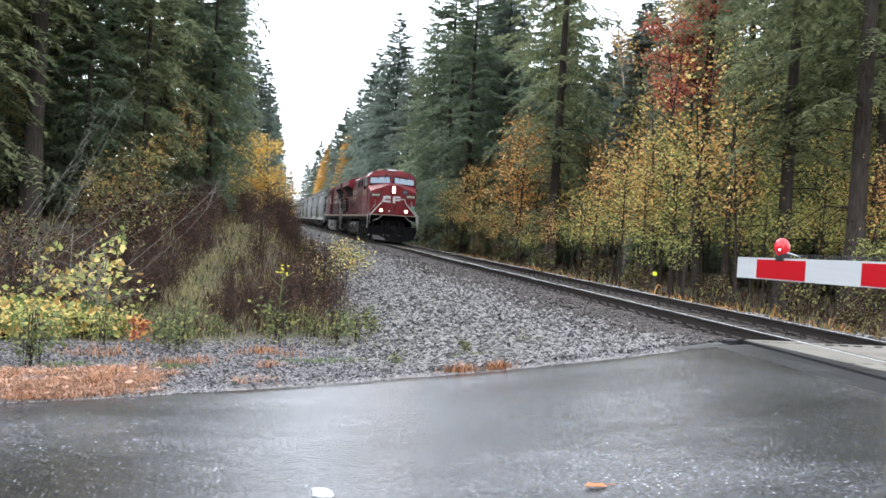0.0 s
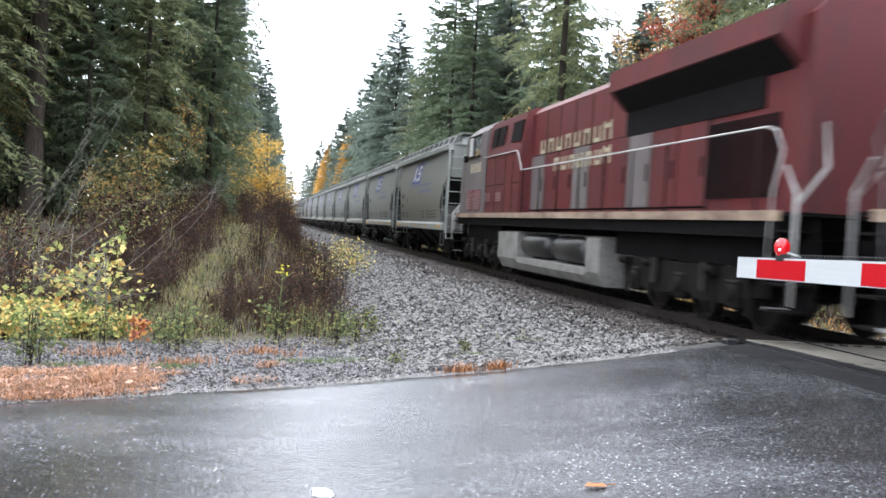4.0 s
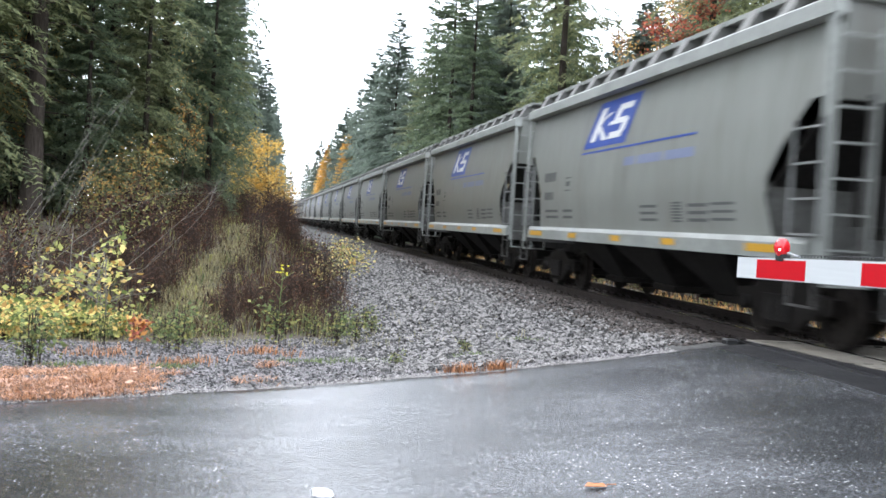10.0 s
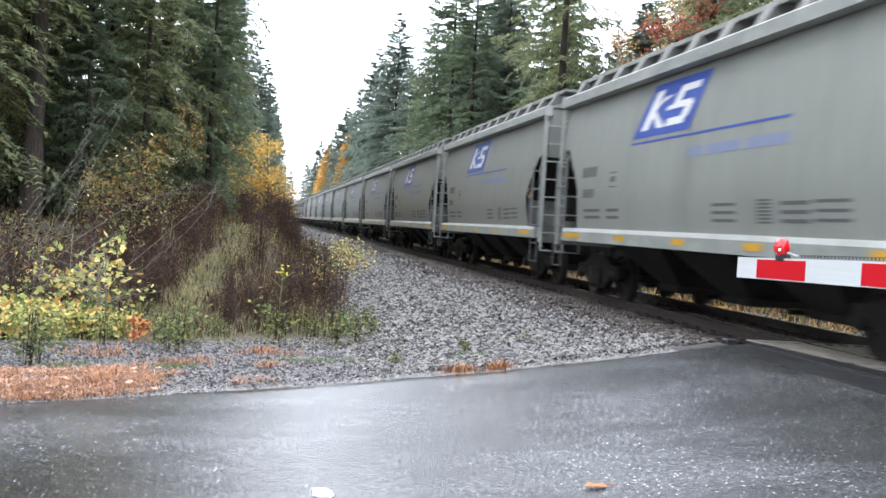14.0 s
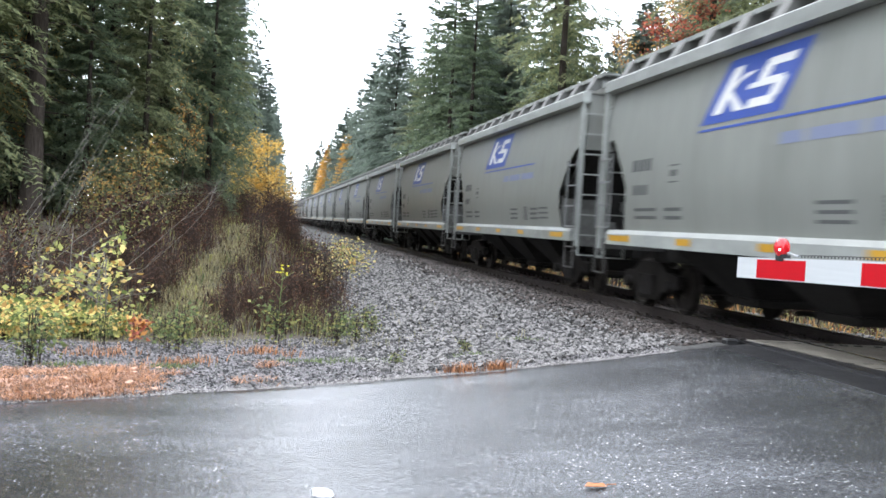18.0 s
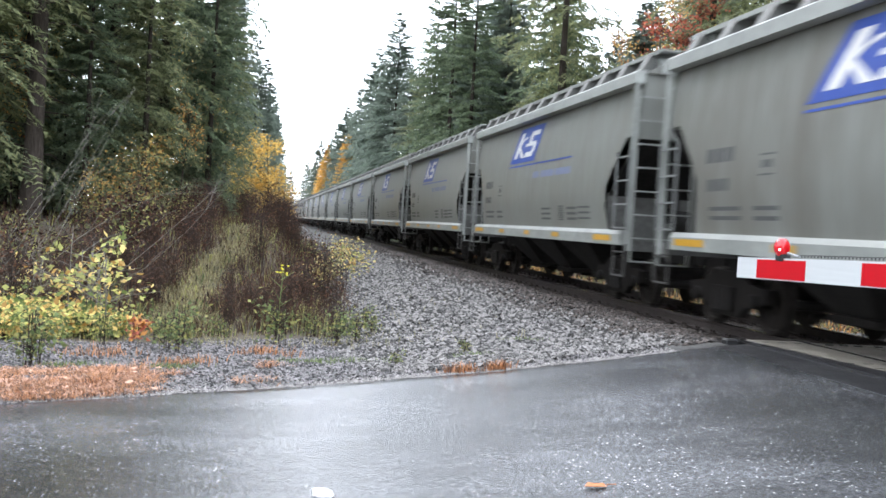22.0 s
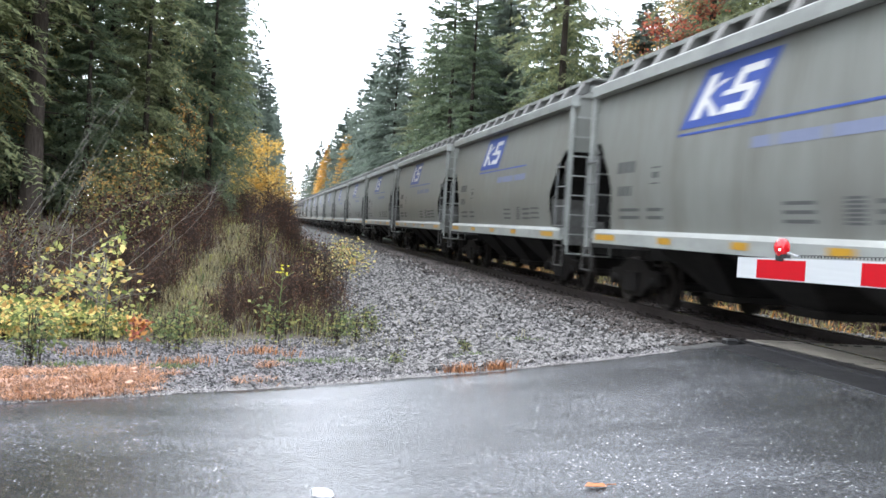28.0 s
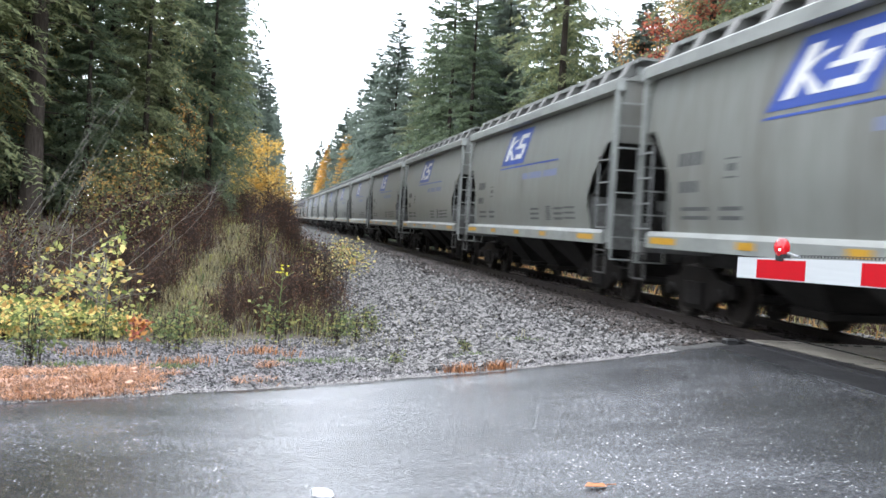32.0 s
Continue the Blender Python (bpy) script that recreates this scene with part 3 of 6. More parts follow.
def freight_truck(parent, yc):
    """A three-piece freight bogie: side frames with springs and bearing caps, bolster, two wheelsets."""
    for s in (-1, 1):
        bm = bmesh.new()
        x = s * 1.02
        out = [(-1.18, 0.42), (-1.18, 0.62), (-0.75, 0.66), (-0.45, 0.82), (0.45, 0.82), (0.75, 0.66), (1.18, 0.62), (1.18, 0.42), (0.7, 0.40), (0.42, 0.18), (-0.42, 0.18), (-0.7, 0.40)]
        prism(bm, [(yc + u, z) for u, z in out], "x", x - 0.07, x + 0.07)
        for u in (-0.9, 0.9):
            tube(bm, [(x + s * 0.05, yc + u, 0.44), (x + s * 0.17, yc + u, 0.44)], 0.10, 10)
        for u in (-0.2, 0.0, 0.2):
            tube(bm, [(x + s * 0.10, yc + u, 0.26), (x + s * 0.10, yc + u, 0.60)], 0.075, 8)
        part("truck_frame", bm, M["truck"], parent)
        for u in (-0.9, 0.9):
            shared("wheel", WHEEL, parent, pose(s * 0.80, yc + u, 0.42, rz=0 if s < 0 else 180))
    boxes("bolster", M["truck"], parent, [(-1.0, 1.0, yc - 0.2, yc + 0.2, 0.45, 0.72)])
    for u in (-0.9, 0.9):
        shared("axle", AXLE, parent, pose(0, yc + u, 0.42))


def ladder(bm, a, b, zs, r, top=None):
    """Two upright bars at (x, y) points a and b with square rungs let into them, all of one piece."""
    a, b = Vector((*a, 0)), Vector((*b, 0))
    d = (b - a).normalized() * r
    n = Vector((-d.y, d.x, 0))
    marks = [z + q for z in zs for q in (-r * 0.8, r * 0.8)] + [(top or zs[-1] + 0.10)]
    sides = []
    for c in (a, b):
        ring = [[bm.verts.new(c + u + Vector((0, 0, z))) for u in (d + n, d - n, -d - n, -d + n)] for z in marks]
        for i, (q, s) in enumerate(zip(ring, ring[1:])):
            for k in range(4):
                inner = k == (0 if c is a else 2)
                if not (inner and i % 2 == 0 and i + 1 < len(zs) * 2):
                    bm.faces.new((q[k], q[(k + 1) % 4], s[(k + 1) % 4], s[k]))
        bm.faces.new(ring[0])
        bm.faces.new(ring[-1])
        sides.append(ring)
    for i in range(0, len(zs) * 2, 2):
        p = [sides[0][i][0], sides[0][i][1], sides[0][i + 1][1], sides[0][i + 1][0]]
        q = [sides[1][i][3], sides[1][i][2], sides[1][i + 1][2], sides[1][i + 1][3]]
        for k in range(4):
            bm.faces.new((p[k], p[(k + 1) % 4], q[(k + 1) % 4], q[k]))
    bmesh.ops.recalc_face_normals(bm, faces=bm.faces[:])


def coupler(parent, y, way):
    bm = bmesh.new()
    box(bm, -0.08, 0.08, min(y, y - way * 0.75), max(y, y - way * 0.75), 0.72, 0.92)
    box(bm, -0.16, 0.16, min(y + way * 0.06, y - way * 0.22), max(y + way * 0.06, y - way * 0.22), 0.68, 0.98, bevel=0.03)
    part("coupler", bm, M["truck"], parent)
    bm = bmesh.new()
    tube(bm, [(0.3, y - way * 0.5, 0.80), (0.32, y - way * 0.2, 0.62), (0.25, y - way * 0.02, 0.5), (0.1, y, 0.62)], 0.025, 6)
    part("air_hose", bm, M["rubber"], parent)


YC = 7.48


def hopper_car():
    """A grey covered hopper, built once; y runs back from its leading coupler."""
    car = empty("hopper_car")
    my = lambda u: YC + u
    for s in (-1, 1):
        # side sheet with its cut-away ends
        out = [(-6.58, 3.9), (-6.55, 2.97), (-6.12, 2.97), (-5.55, 2.45), (-5.25, 2.08), (-5.25, 1.75), (-5.38, 1.3), (5.38, 1.3), (5.25, 1.75), (5.25, 2.08), (5.55, 2.45), (6.12, 2.97), (6.55, 2.97), (6.58, 3.9)]
        bm = bmesh.new()
        bowed(bm, [(my(u), z) for u, z in out], s)
        part("side_sheet", bm, M["hopper"], car)
        bm = bmesh.new()
        prism(bm, [(s * 1.40, 3.86), (s * 1.56, 3.88), (s * 1.56, 4.06), (s * 1.50, 4.10), (s * 1.38, 4.10)], "y", my(-6.6), my(6.6))
        part("roof_rim", bm, M["hopper_rim"], car, "pale grey folded roof rim")
        bm = bmesh.new()
        prism(bm, [(s * 1.44, 1.07), (s * 1.58, 1.07), (s * 1.58, 1.262), (s * 1.535, 1.335), (s * 1.44, 1.335)], "y", my(-6.35), my(6.0))
        part("side_sill", bm, M["hopper_rim"], car, "pale grey side sill with a bright top")
        for u0, u1 in () if s > 0 else ((-5.85, -4.9), (-2.6, -2.1), (-0.22, 0.24), (2.3, 2.8), (4.8, 5.8)):
            bm = bmesh.new()
            box(bm, s * 1.58, s * 1.586, my(u0), my(u1), 1.135, 1.235)
            part("reflector", bm, M["yellow_tape"], car)
        # stiffeners seen as faint vertical seams
        if s > 0:
            continue
        bm = bmesh.new()
        bowed(bm, [(my(-0.02), 1.34), (my(0.02), 1.34), (my(0.02), 3.86), (my(-0.02), 3.86)], s, 0.005)
        part("weld_seam", bm, M["hopper"], car)
    # roof, hatch coaming and running boards on brackets
    bm = bmesh.new()
    prism(bm, [(-1.40, 4.06), (-0.8, 4.34), (0.8, 4.34), (1.40, 4.06)], "y", my(-6.58), my(6.58))
    part("roof", bm, M["hopper"], car)
    bm = bmesh.new()
    prism(bm, [(-0.42, 4.3), (-0.42, 4.40), (-0.3, 4.46), (0.3, 4.46), (0.42, 4.40), (0.42, 4.3)], "y", my(-5.9), my(5.9))
    part("hatch_cover", bm, M["hopper_rim"], car, "long trough hatch cover")
    for s in (-1, 1):
        boxes("running_board", M["hopper_rim"], car, [(s * 0.95 - 0.2, s * 0.95 + 0.2, my(-6.6), my(6.6), 4.455, 4.49)])
        bm = bmesh.new()
        box(bm, s * 1.17 - 0.02, s * 1.17 + 0.02, my(-6.6), my(6.6), 4.40, 4.47)
        part("board_edge", bm, M["hopper_rim"], car)
        for i in range(12):
            if s > 0 and i:
                break
            if not i:
                bm = bmesh.new()
                prism(bm, [(s * 1.40, 4.09), (s * 1.19, 4.455), (s * 0.75, 4.455), (s * 0.75, 4.33)], "y", -0.15, 0.15)
                bracket = part("board_bracket", bm, M["hopper_shaded"], car)
                bracket.location = (0, my(-6.2), 0)
            else:
                shared("board_bracket", bracket.data, car, pose(0, my(-6.2 + i * 1.13), 0))
    for e in (-1, 1):
        # end: top panel, slope sheet, shear plate, end sill, corner posts and ladders
        boxes("end_panel", M["hopper"], car, [(-1.41, 1.41, my(e * 6.50) - 0.02, my(e * 6.50) + 0.02, 2.93, 4.08)])
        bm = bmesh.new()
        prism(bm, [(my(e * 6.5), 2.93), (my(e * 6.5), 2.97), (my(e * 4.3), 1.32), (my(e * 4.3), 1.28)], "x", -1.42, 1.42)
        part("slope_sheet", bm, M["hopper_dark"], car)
        boxes("shear_plate", M["hopper_shaded"], car, [(-1.46, 1.46, my(e * 5.2) - 0.015, my(e * 5.2) + 0.015, 1.1, 2.02)])
        boxes("end_sill", M["hopper_shaded"], car, [(-1.5, 1.5, my(e * 6.42) - 0.12, my(e * 6.42) + 0.12, 0.98, 1.16)])
        bm = bmesh.new()
        prism(bm, [(my(e * 6.62), 4.06), (my(e * 6.62), 4.24), (my(e * 6.4), 4.36), (my(e * 6.0), 4.4), (my(e * 6.0), 4.06)], "x", -1.1, 1.1)
        part("roof_end", bm, M["hopper_rim"], car)
        for s in (-1, 1):
            bm = bmesh.new()
            a, b = sorted((my(e * 6.47), my(e * 6.58)))
            box(bm, s * 1.50 - 0.035, s * 1.50 + 0.015, a, b, 0.98, 3.88)
            part("corner_post", bm, M["hopper_rim"], car)
            bm = bmesh.new()
            box(bm, s * 0.98 - 0.035, s * 0.98 + 0.035, my(e * 6.57) - 0.03, my(e * 6.57) + 0.03, 1.1, 3.0)
            part("end_post", bm, M["hopper_shaded"], car)
            # ladder rungs round the corner
            bm = bmesh.new()
            ladder(bm, (s * 1.5, my(e * 6.66)), (s * 0.98, my(e * 6.66)), [0.80 + i * 0.405 for i in range(8)], 0.016)
            part("end_ladder", bm, M["hopper_rim"], car)
            bm = bmesh.new()
            ladder(bm, (s * 1.57, my(e * 6.58)), (s * 1.57, my(e * 5.93)), [1.37 + i * 0.415 for i in range(4)], 0.017)
            part("side_ladder", bm, M["hopper_step"], car)
            if s < 0:
                bm = bmesh.new()
                ladder(bm, (s * 1.57, my(e * 6.58)), (s * 1.57, my(e * 6.02)), [0.54, 0.955], 0.016, top=1.10)
                part("stirrup", bm, M["stirrup"], car, "dark step stirrup under the sill")
        coupler(car, my(e * 7.26), e)
        freight_truck(car, my(e * 5.0))
        # brake gear, seen in the open end
        bm = bmesh.new()
        if e < 0:
            tube(bm, [(-0.4, my(-5.9), 1.55), (0.5, my(-5.9), 1.55)], 0.2, 10)
            box(bm, -0.8, -0.55, my(-6.4), my(-6.0), 1.5, 2.1)
        else:
            tube(bm, [(-0.7, my(6.0), 1.6), (-0.2, my(6.0), 1.6)], 0.14, 10)
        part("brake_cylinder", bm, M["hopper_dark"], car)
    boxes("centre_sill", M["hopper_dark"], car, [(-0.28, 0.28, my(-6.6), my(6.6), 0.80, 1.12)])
    # discharge bays
    for u in (-2.55, 0.0, 2.55):
        bm = bmesh.new()
        top = [(-1.45, my(u) - 1.24), (1.45, my(u) - 1.24), (1.45, my(u) + 1.24), (-1.45, my(u) + 1.24)]
        low = [(-0.55, my(u) - 0.42), (0.55, my(u) - 0.42), (0.55, my(u) + 0.42), (-0.55, my(u) + 0.42)]
        va = [bm.verts.new((x, y, 1.25)) for x, y in top]
        vb = [bm.verts.new((x, y, 0.40)) for x, y in low]
        for i in range(4):
            bm.faces.new((va[i], va[(i + 1) % 4], vb[(i + 1) % 4], vb[i]))
        bm.faces.new(va)
        bm.faces.new(vb)
        bmesh.ops.recalc_face_normals(bm, faces=bm.faces[:])
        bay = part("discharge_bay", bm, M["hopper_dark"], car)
        bm = bmesh.new()
        box(bm, -0.62, 0.62, my(u) - 0.5, my(u) + 0.5, 0.30, 0.42, bevel=0.02)
        tube(bm, [(-0.85, my(u) + 0.55, 0.36), (0.85, my(u) + 0.55, 0.36)], 0.04, 6)
        part("outlet_gate", bm, M["truck"], bay)
    # livery: slanted blue panel with plain white shapes, rule, and bars for the small print
    x = -1.53
    bm = bmesh.new()
    flat(bm, [(9.88, 2.90), (9.18, 3.76), (7.00, 3.76), (7.56, 2.90)], x)
    logo = part("logo_panel", bm, M["blue"], car, "blue slanted emblem panel")
    def sl(y0, y1, z0, z1):
        k = 0.7 / 0.86
        y0, y1 = y0 + 0.2, y1 + 0.2
        return [(y0 - (z0 - 2.9) * k, z0), (y0 - (z1 - 2.9) * k, z1), (y1 - (z1 - 2.9) * k, z1), (y1 - (z0 - 2.9) * k, z0)]
    bm = bmesh.new()
    for shape in (sl(9.42, 9.12, 3.02, 3.64), [(9.08, 3.26), (8.90, 3.42), (8.32, 3.52), (8.62, 3.52)], [(9.08, 3.26), (9.06, 3.36), (8.54, 3.02), (8.86, 3.02)], sl(8.66, 8.36, 3.28, 3.35),
                  sl(8.42, 7.72, 3.02, 3.14), sl(7.92, 7.66, 3.12, 3.34), sl(8.44, 7.76, 3.28, 3.38), sl(8.46, 8.2, 3.36, 3.56), sl(8.44, 7.70, 3.52, 3.63)):
        flat(bm, shape, x, 0.012)
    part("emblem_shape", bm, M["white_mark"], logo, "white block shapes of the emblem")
    bm = bmesh.new()
    flat(bm, [(9.9, 2.80), (9.9, 2.835), (4.5, 2.835), (4.5, 2.80)], x)
    part("rule_line", bm, M["blue"], car)
    bm = bmesh.new()
    for y0, y1 in ((7.5, 6.95), (6.8, 5.75), (5.6, 4.5)):
        flat(bm, [(y0, 2.47), (y0, 2.62), (y1, 2.62), (y1, 2.47)], x, 0.004)
    part("lettering", bm, M["pale_blue"], car, "pale blue lettering as bars")
    bm = bmesh.new()
    bars = [(12.45, 12.2, 2.33, 2.53), (12.15, 11.9, 2.33, 2.53), (11.85, 11.62, 2.33, 2.53), (12.35, 12.15, 1.93, 2.1), (12.1, 11.9, 1.93, 2.1), (11.85, 11.7, 1.93, 2.1)]
    bars += [(10.85, 10.48, 2.36, 2.385), (10.85, 10.48, 2.1, 2.125), (10.8, 10.54, 2.2, 2.3)]
    for z in (1.66, 1.53):
        bars += [(12.3, 11.35, z, z + 0.055), (11.0, 10.35, z, z + 0.055)]
    for z in (1.72, 1.61, 1.50):
        bars += [(6.55, 5.82, z, z + 0.045), (4.62, 3.95, z, z + 0.05), (3.85, 3.1, z + 0.02, z + 0.06)]
    for i in range(7):
        bars.append((5.22, 4.84, 1.49 + i * 0.047, 1.52 + i * 0.047))
    for y0, y1, z0, z1 in bars:
        flat(bm, [(y0, z0), (y0, z1), (y1, z1), (y1, z0)], x, 0.003)
    part("data_print", bm, M["lettering"], car, "dark reporting marks and data as bars")["kind"] = "stuff"
    return tagged(car, "weathered pale grey covered hopper with blue emblem panel", "hopper car", group="hopper cars of the train")


def loco_truck(car, yc):
    for s in (-1, 1):
        bm = bmesh.new()
        x = s * 1.18
        out = [(-2.55, 0.52), (-2.55, 0.80), (-2.1, 0.88), (2.1, 0.88), (2.55, 0.80), (2.55, 0.52), (2.1, 0.50), (1.5, 0.36), (0.5, 0.36), (0.3, 0.44), (-0.3, 0.44), (-0.5, 0.36), (-1.5, 0.36), (-2.1, 0.50)]
        prism(bm, [(yc + u, z) for u, z in out], "x", x - 0.08, x + 0.08)
        for u in (-1.85, 0.0, 1.85):
            box(bm, x + s * 0.02 - 0.09, x + s * 0.02 + 0.13, yc + u - 0.17, yc + u + 0.17, 0.32, 0.72, bevel=0.03)
            tube(bm, [(x + s * 0.1, yc + u, 0.53), (x + s * 0.22, yc + u, 0.53)], 0.12, 10)
        for u in (-0.95, 0.95):
            tube(bm, [(x + s * 0.12, yc + u, 0.5), (x + s * 0.12, yc + u, 0.92)], 0.09, 8)
        for u in (-2.3, -1.2, 1.2, 2.3):
            tube(bm, [(x + s * 0.16, yc + u - 0.16, 0.82), (x + s * 0.16, yc + u + 0.16, 0.82)], 0.07, 8)
            box(bm, x + s * 0.1 - 0.03, x + s * 0.1 + 0.03, yc + u - 0.05, yc + u + 0.05, 0.25, 0.8)
        part("truck_frame", bm, M["truck"], car)
        for u in (-1.85, 0, 1.85):
            shared("wheel", WHEEL_BIG, car, pose(s * 0.80, yc + u, 0.53, rz=0 if s < 0 else 180))
    for u in (-1.85, 0, 1.85):
        shared("axle", AXLE, car, pose(0, yc + u, 0.53))


def locomotive(lit, label):
    """A six-axle diesel with a wide nose; y runs back from its front coupler."""
    car = empty("locomotive")
    red = M["red"] if lit else M["red_old"]
    patch = M["red"] if lit else M["red_grey"]
    rail = M["white_rail"]
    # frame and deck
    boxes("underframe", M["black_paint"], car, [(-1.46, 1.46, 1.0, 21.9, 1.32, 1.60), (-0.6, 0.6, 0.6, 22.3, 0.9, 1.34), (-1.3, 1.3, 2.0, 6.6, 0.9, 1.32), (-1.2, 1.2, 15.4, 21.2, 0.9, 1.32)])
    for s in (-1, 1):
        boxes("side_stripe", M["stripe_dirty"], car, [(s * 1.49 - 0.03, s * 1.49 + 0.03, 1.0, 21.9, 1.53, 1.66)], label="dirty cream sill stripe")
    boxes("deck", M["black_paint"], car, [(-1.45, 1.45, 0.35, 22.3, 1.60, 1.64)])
    # nose
    bm = bmesh.new()
    fr = [(-1.40, 1.64), (1.40, 1.64), (1.40, 3.06), (0.28, 3.52), (-0.28, 3.52), (-1.40, 3.06)]
    bk = [(-1.50, 1.64), (1.50, 1.64), (1.50, 3.46), (0.3, 3.68), (-0.3, 3.68), (-1.50, 3.46)]
    va = [bm.verts.new((x, 0.85, z)) for x, z in fr]
    vb = [bm.verts.new((x, 1.80, z)) for x, z in bk]
    bm.faces.new(va)
    bm.faces.new(vb)
    for i in range(6):
        bm.faces.new((va[i], va[(i + 1) % 6], vb[(i + 1) % 6], vb[i]))
    bmesh.ops.recalc_face_normals(bm, faces=bm.faces[:])
    bmesh.ops.bevel(bm, geom=bm.edges[:], offset=0.05, segments=2, affect="EDGES")
    nose = part("nose", bm, patch if not lit else red, car)
    boxes("nose_sill", M["cream"], nose, [(-1.42, 1.42, 0.80, 0.86, 1.60, 1.70)])
    boxes("nose_door", red, nose, [(0.42, 0.98, 0.835, 0.86, 1.9, 3.1)], bevel=0.01)
    boxes("door_window", M["glass"], nose, [(0.55, 0.85, 0.825, 0.85, 2.98, 3.22)])
    # cab
    bm = bmesh.new()
    sec = [(-1.5, 1.64), (1.5, 1.64), (1.5, 4.02), (1.12, 4.36), (0.5, 4.47), (-0.5, 4.47), (-1.12, 4.36), (-1.5, 4.02)]
    va = [bm.verts.new((x, 1.78 + max(0, z - 3.5) * 0.42, z)) for x, z in sec]
    vb = [bm.verts.new((x, 5.0, z)) for x, z in sec]
    bm.faces.new(va)
    bm.faces.new(vb)
    for i in range(8):
        bm.faces.new((va[i], va[(i + 1) % 8], vb[(i + 1) % 8], vb[i]))
    bmesh.ops.recalc_face_normals(bm, faces=bm.faces[:])
    bmesh.ops.bevel(bm, geom=bm.edges[:], offset=0.04, segments=2, affect="EDGES")
    cab = part("cab", bm, patch if not lit else red, car)
    for s in (-1, 1):
        # windshields lean back with the cab front
        bm = bmesh.new()
        pts = [(s * 0.13, 3.66), (s * 1.38, 3.56), (s * 1.38, 3.96), (s * 0.13, 4.06)]
        a = [bm.verts.new((x, 1.745 + max(0, z - 3.5) * 0.42, z)) for x, z in pts]
        b = [bm.verts.new((x, 1.80 + max(0, z - 3.5) * 0.42, z)) for x, z in pts]
        bm.faces.new(a)
        bm.faces.new(b)
        for i in range(4):
            bm.faces.new((a[i], a[(i + 1) % 4], b[(i + 1) % 4], b[i]))
        bmesh.ops.recalc_face_normals(bm, faces=bm.faces[:])
        pane = part("windshield", bm, M["windshield"], cab)
        bm = bmesh.new()
        for p, q in zip(pts, pts[1:] + pts[:1]):
            tube(bm, [(p[0], 1.735 + max(0, p[1] - 3.5) * 0.42, p[1]), (q[0], 1.735 + max(0, q[1] - 3.5) * 0.42, q[1])], 0.022, 5)
        part("gasket", bm, M["grille"], cab)
        for k in (0.4, 0.85):
            bm = bmesh.new()
            tube(bm, [(s * (k + 0.1), 1.97, 4.12), (s * k, 1.86, 3.84)], 0.012, 5)
            part("wiper", bm, M["grille"], cab)
        boxes("side_window", M["glass"], cab, [(s * 1.5 - 0.015, s * 1.5 + 0.015, 2.55, 4.15, 3.38, 3.96)])
        boxes("window_frame", M["grille"], cab, [(s * 1.51 - 0.02, s * 1.51 + 0.02, 3.28, 3.36, 3.36, 3.98), (s * 1.51 - 0.02, s * 1.51 + 0.02, 2.5, 4.2, 3.33, 3.38), (s * 1.51 - 0.02, s * 1.51 + 0.02, 2.5, 4.2, 3.96, 4.0)])
        boxes("sunshade", M["white_rail"], cab, [(s * 1.53 - 0.02, s * 1.53 + 0.02, 2.72, 3.0, 3.42, 3.96)], label="pale grey window shade")
        boxes("mirror", M["black_paint"], cab, [(s * 1.62 - 0.05, s * 1.62 + 0.08, 2.62, 2.75, 3.22, 3.42)], bevel=0.01)
        bm = bmesh.new()
        for i in range(4):
            y = 4.3 - i * 0.40
            box(bm, s * 1.506 - 0.004, s * 1.506 + 0.004, y - 0.24, y, 2.88, 3.16)
        part("cab_number", bm, M["cream"], cab, "cream number marks as bars")["kind"] = "stuff"
        for y0, y1 in ((3.58, 4.5), (2.5, 3.42)):
            bm = bmesh.new()
            box(bm, s * 1.49 - 0.02, s * 1.49 + 0.02, y0, y1, 1.74, 2.36)
            vent = part("vent_panel", bm, red, cab)
            bm = bmesh.new()
            for i in range(12):
                z = 1.78 + i * 0.047
                box(bm, s * 1.515 - 0.012, s * 1.515 + 0.012, y0 + 0.06, y1 - 0.06, z, z + 0.022)
            part("louvre", bm, M["louvre"], vent)
    # roof fittings
    bm = bmesh.new()
    tube(bm, [(0, 2.4, 4.46), (0, 2.4, 4.53)], [0.32, 0.24], 12)
    part("antenna_dome", bm, M["white_rail"], cab, "white roof antenna dome")
    boxes("roof_box", M["cream"], cab, [(-0.9, -0.5, 2.5, 2.9, 4.4, 4.52)], bevel=0.02)
    boxes("roof_box", M["cream"], cab, [(0.4, 0.7, 2.3, 2.6, 4.42, 4.53)], bevel=0.02)
    # machine compartment and hood
    bm = bmesh.new()
    prism(bm, [(-1.48, 1.64), (1.48, 1.64), (1.48, 3.3), (1.36, 4.2), (1.1, 4.32), (-1.1, 4.32), (-1.36, 4.2), (-1.48, 3.3)], "y", 5.0, 8.95)
    part("equipment_hood", bm, M["red_side"] if lit else red, car)
    bm = bmesh.new()
    prism(bm, [(-1.22, 1.64), (1.22, 1.64), (1.22, 4.12), (1.05, 4.28), (-1.05, 4.28), (-1.22, 4.12)], "y", 8.95, 22.0)
    part("engine_hood", bm, M["red_side"] if lit else M["red_old"], car)
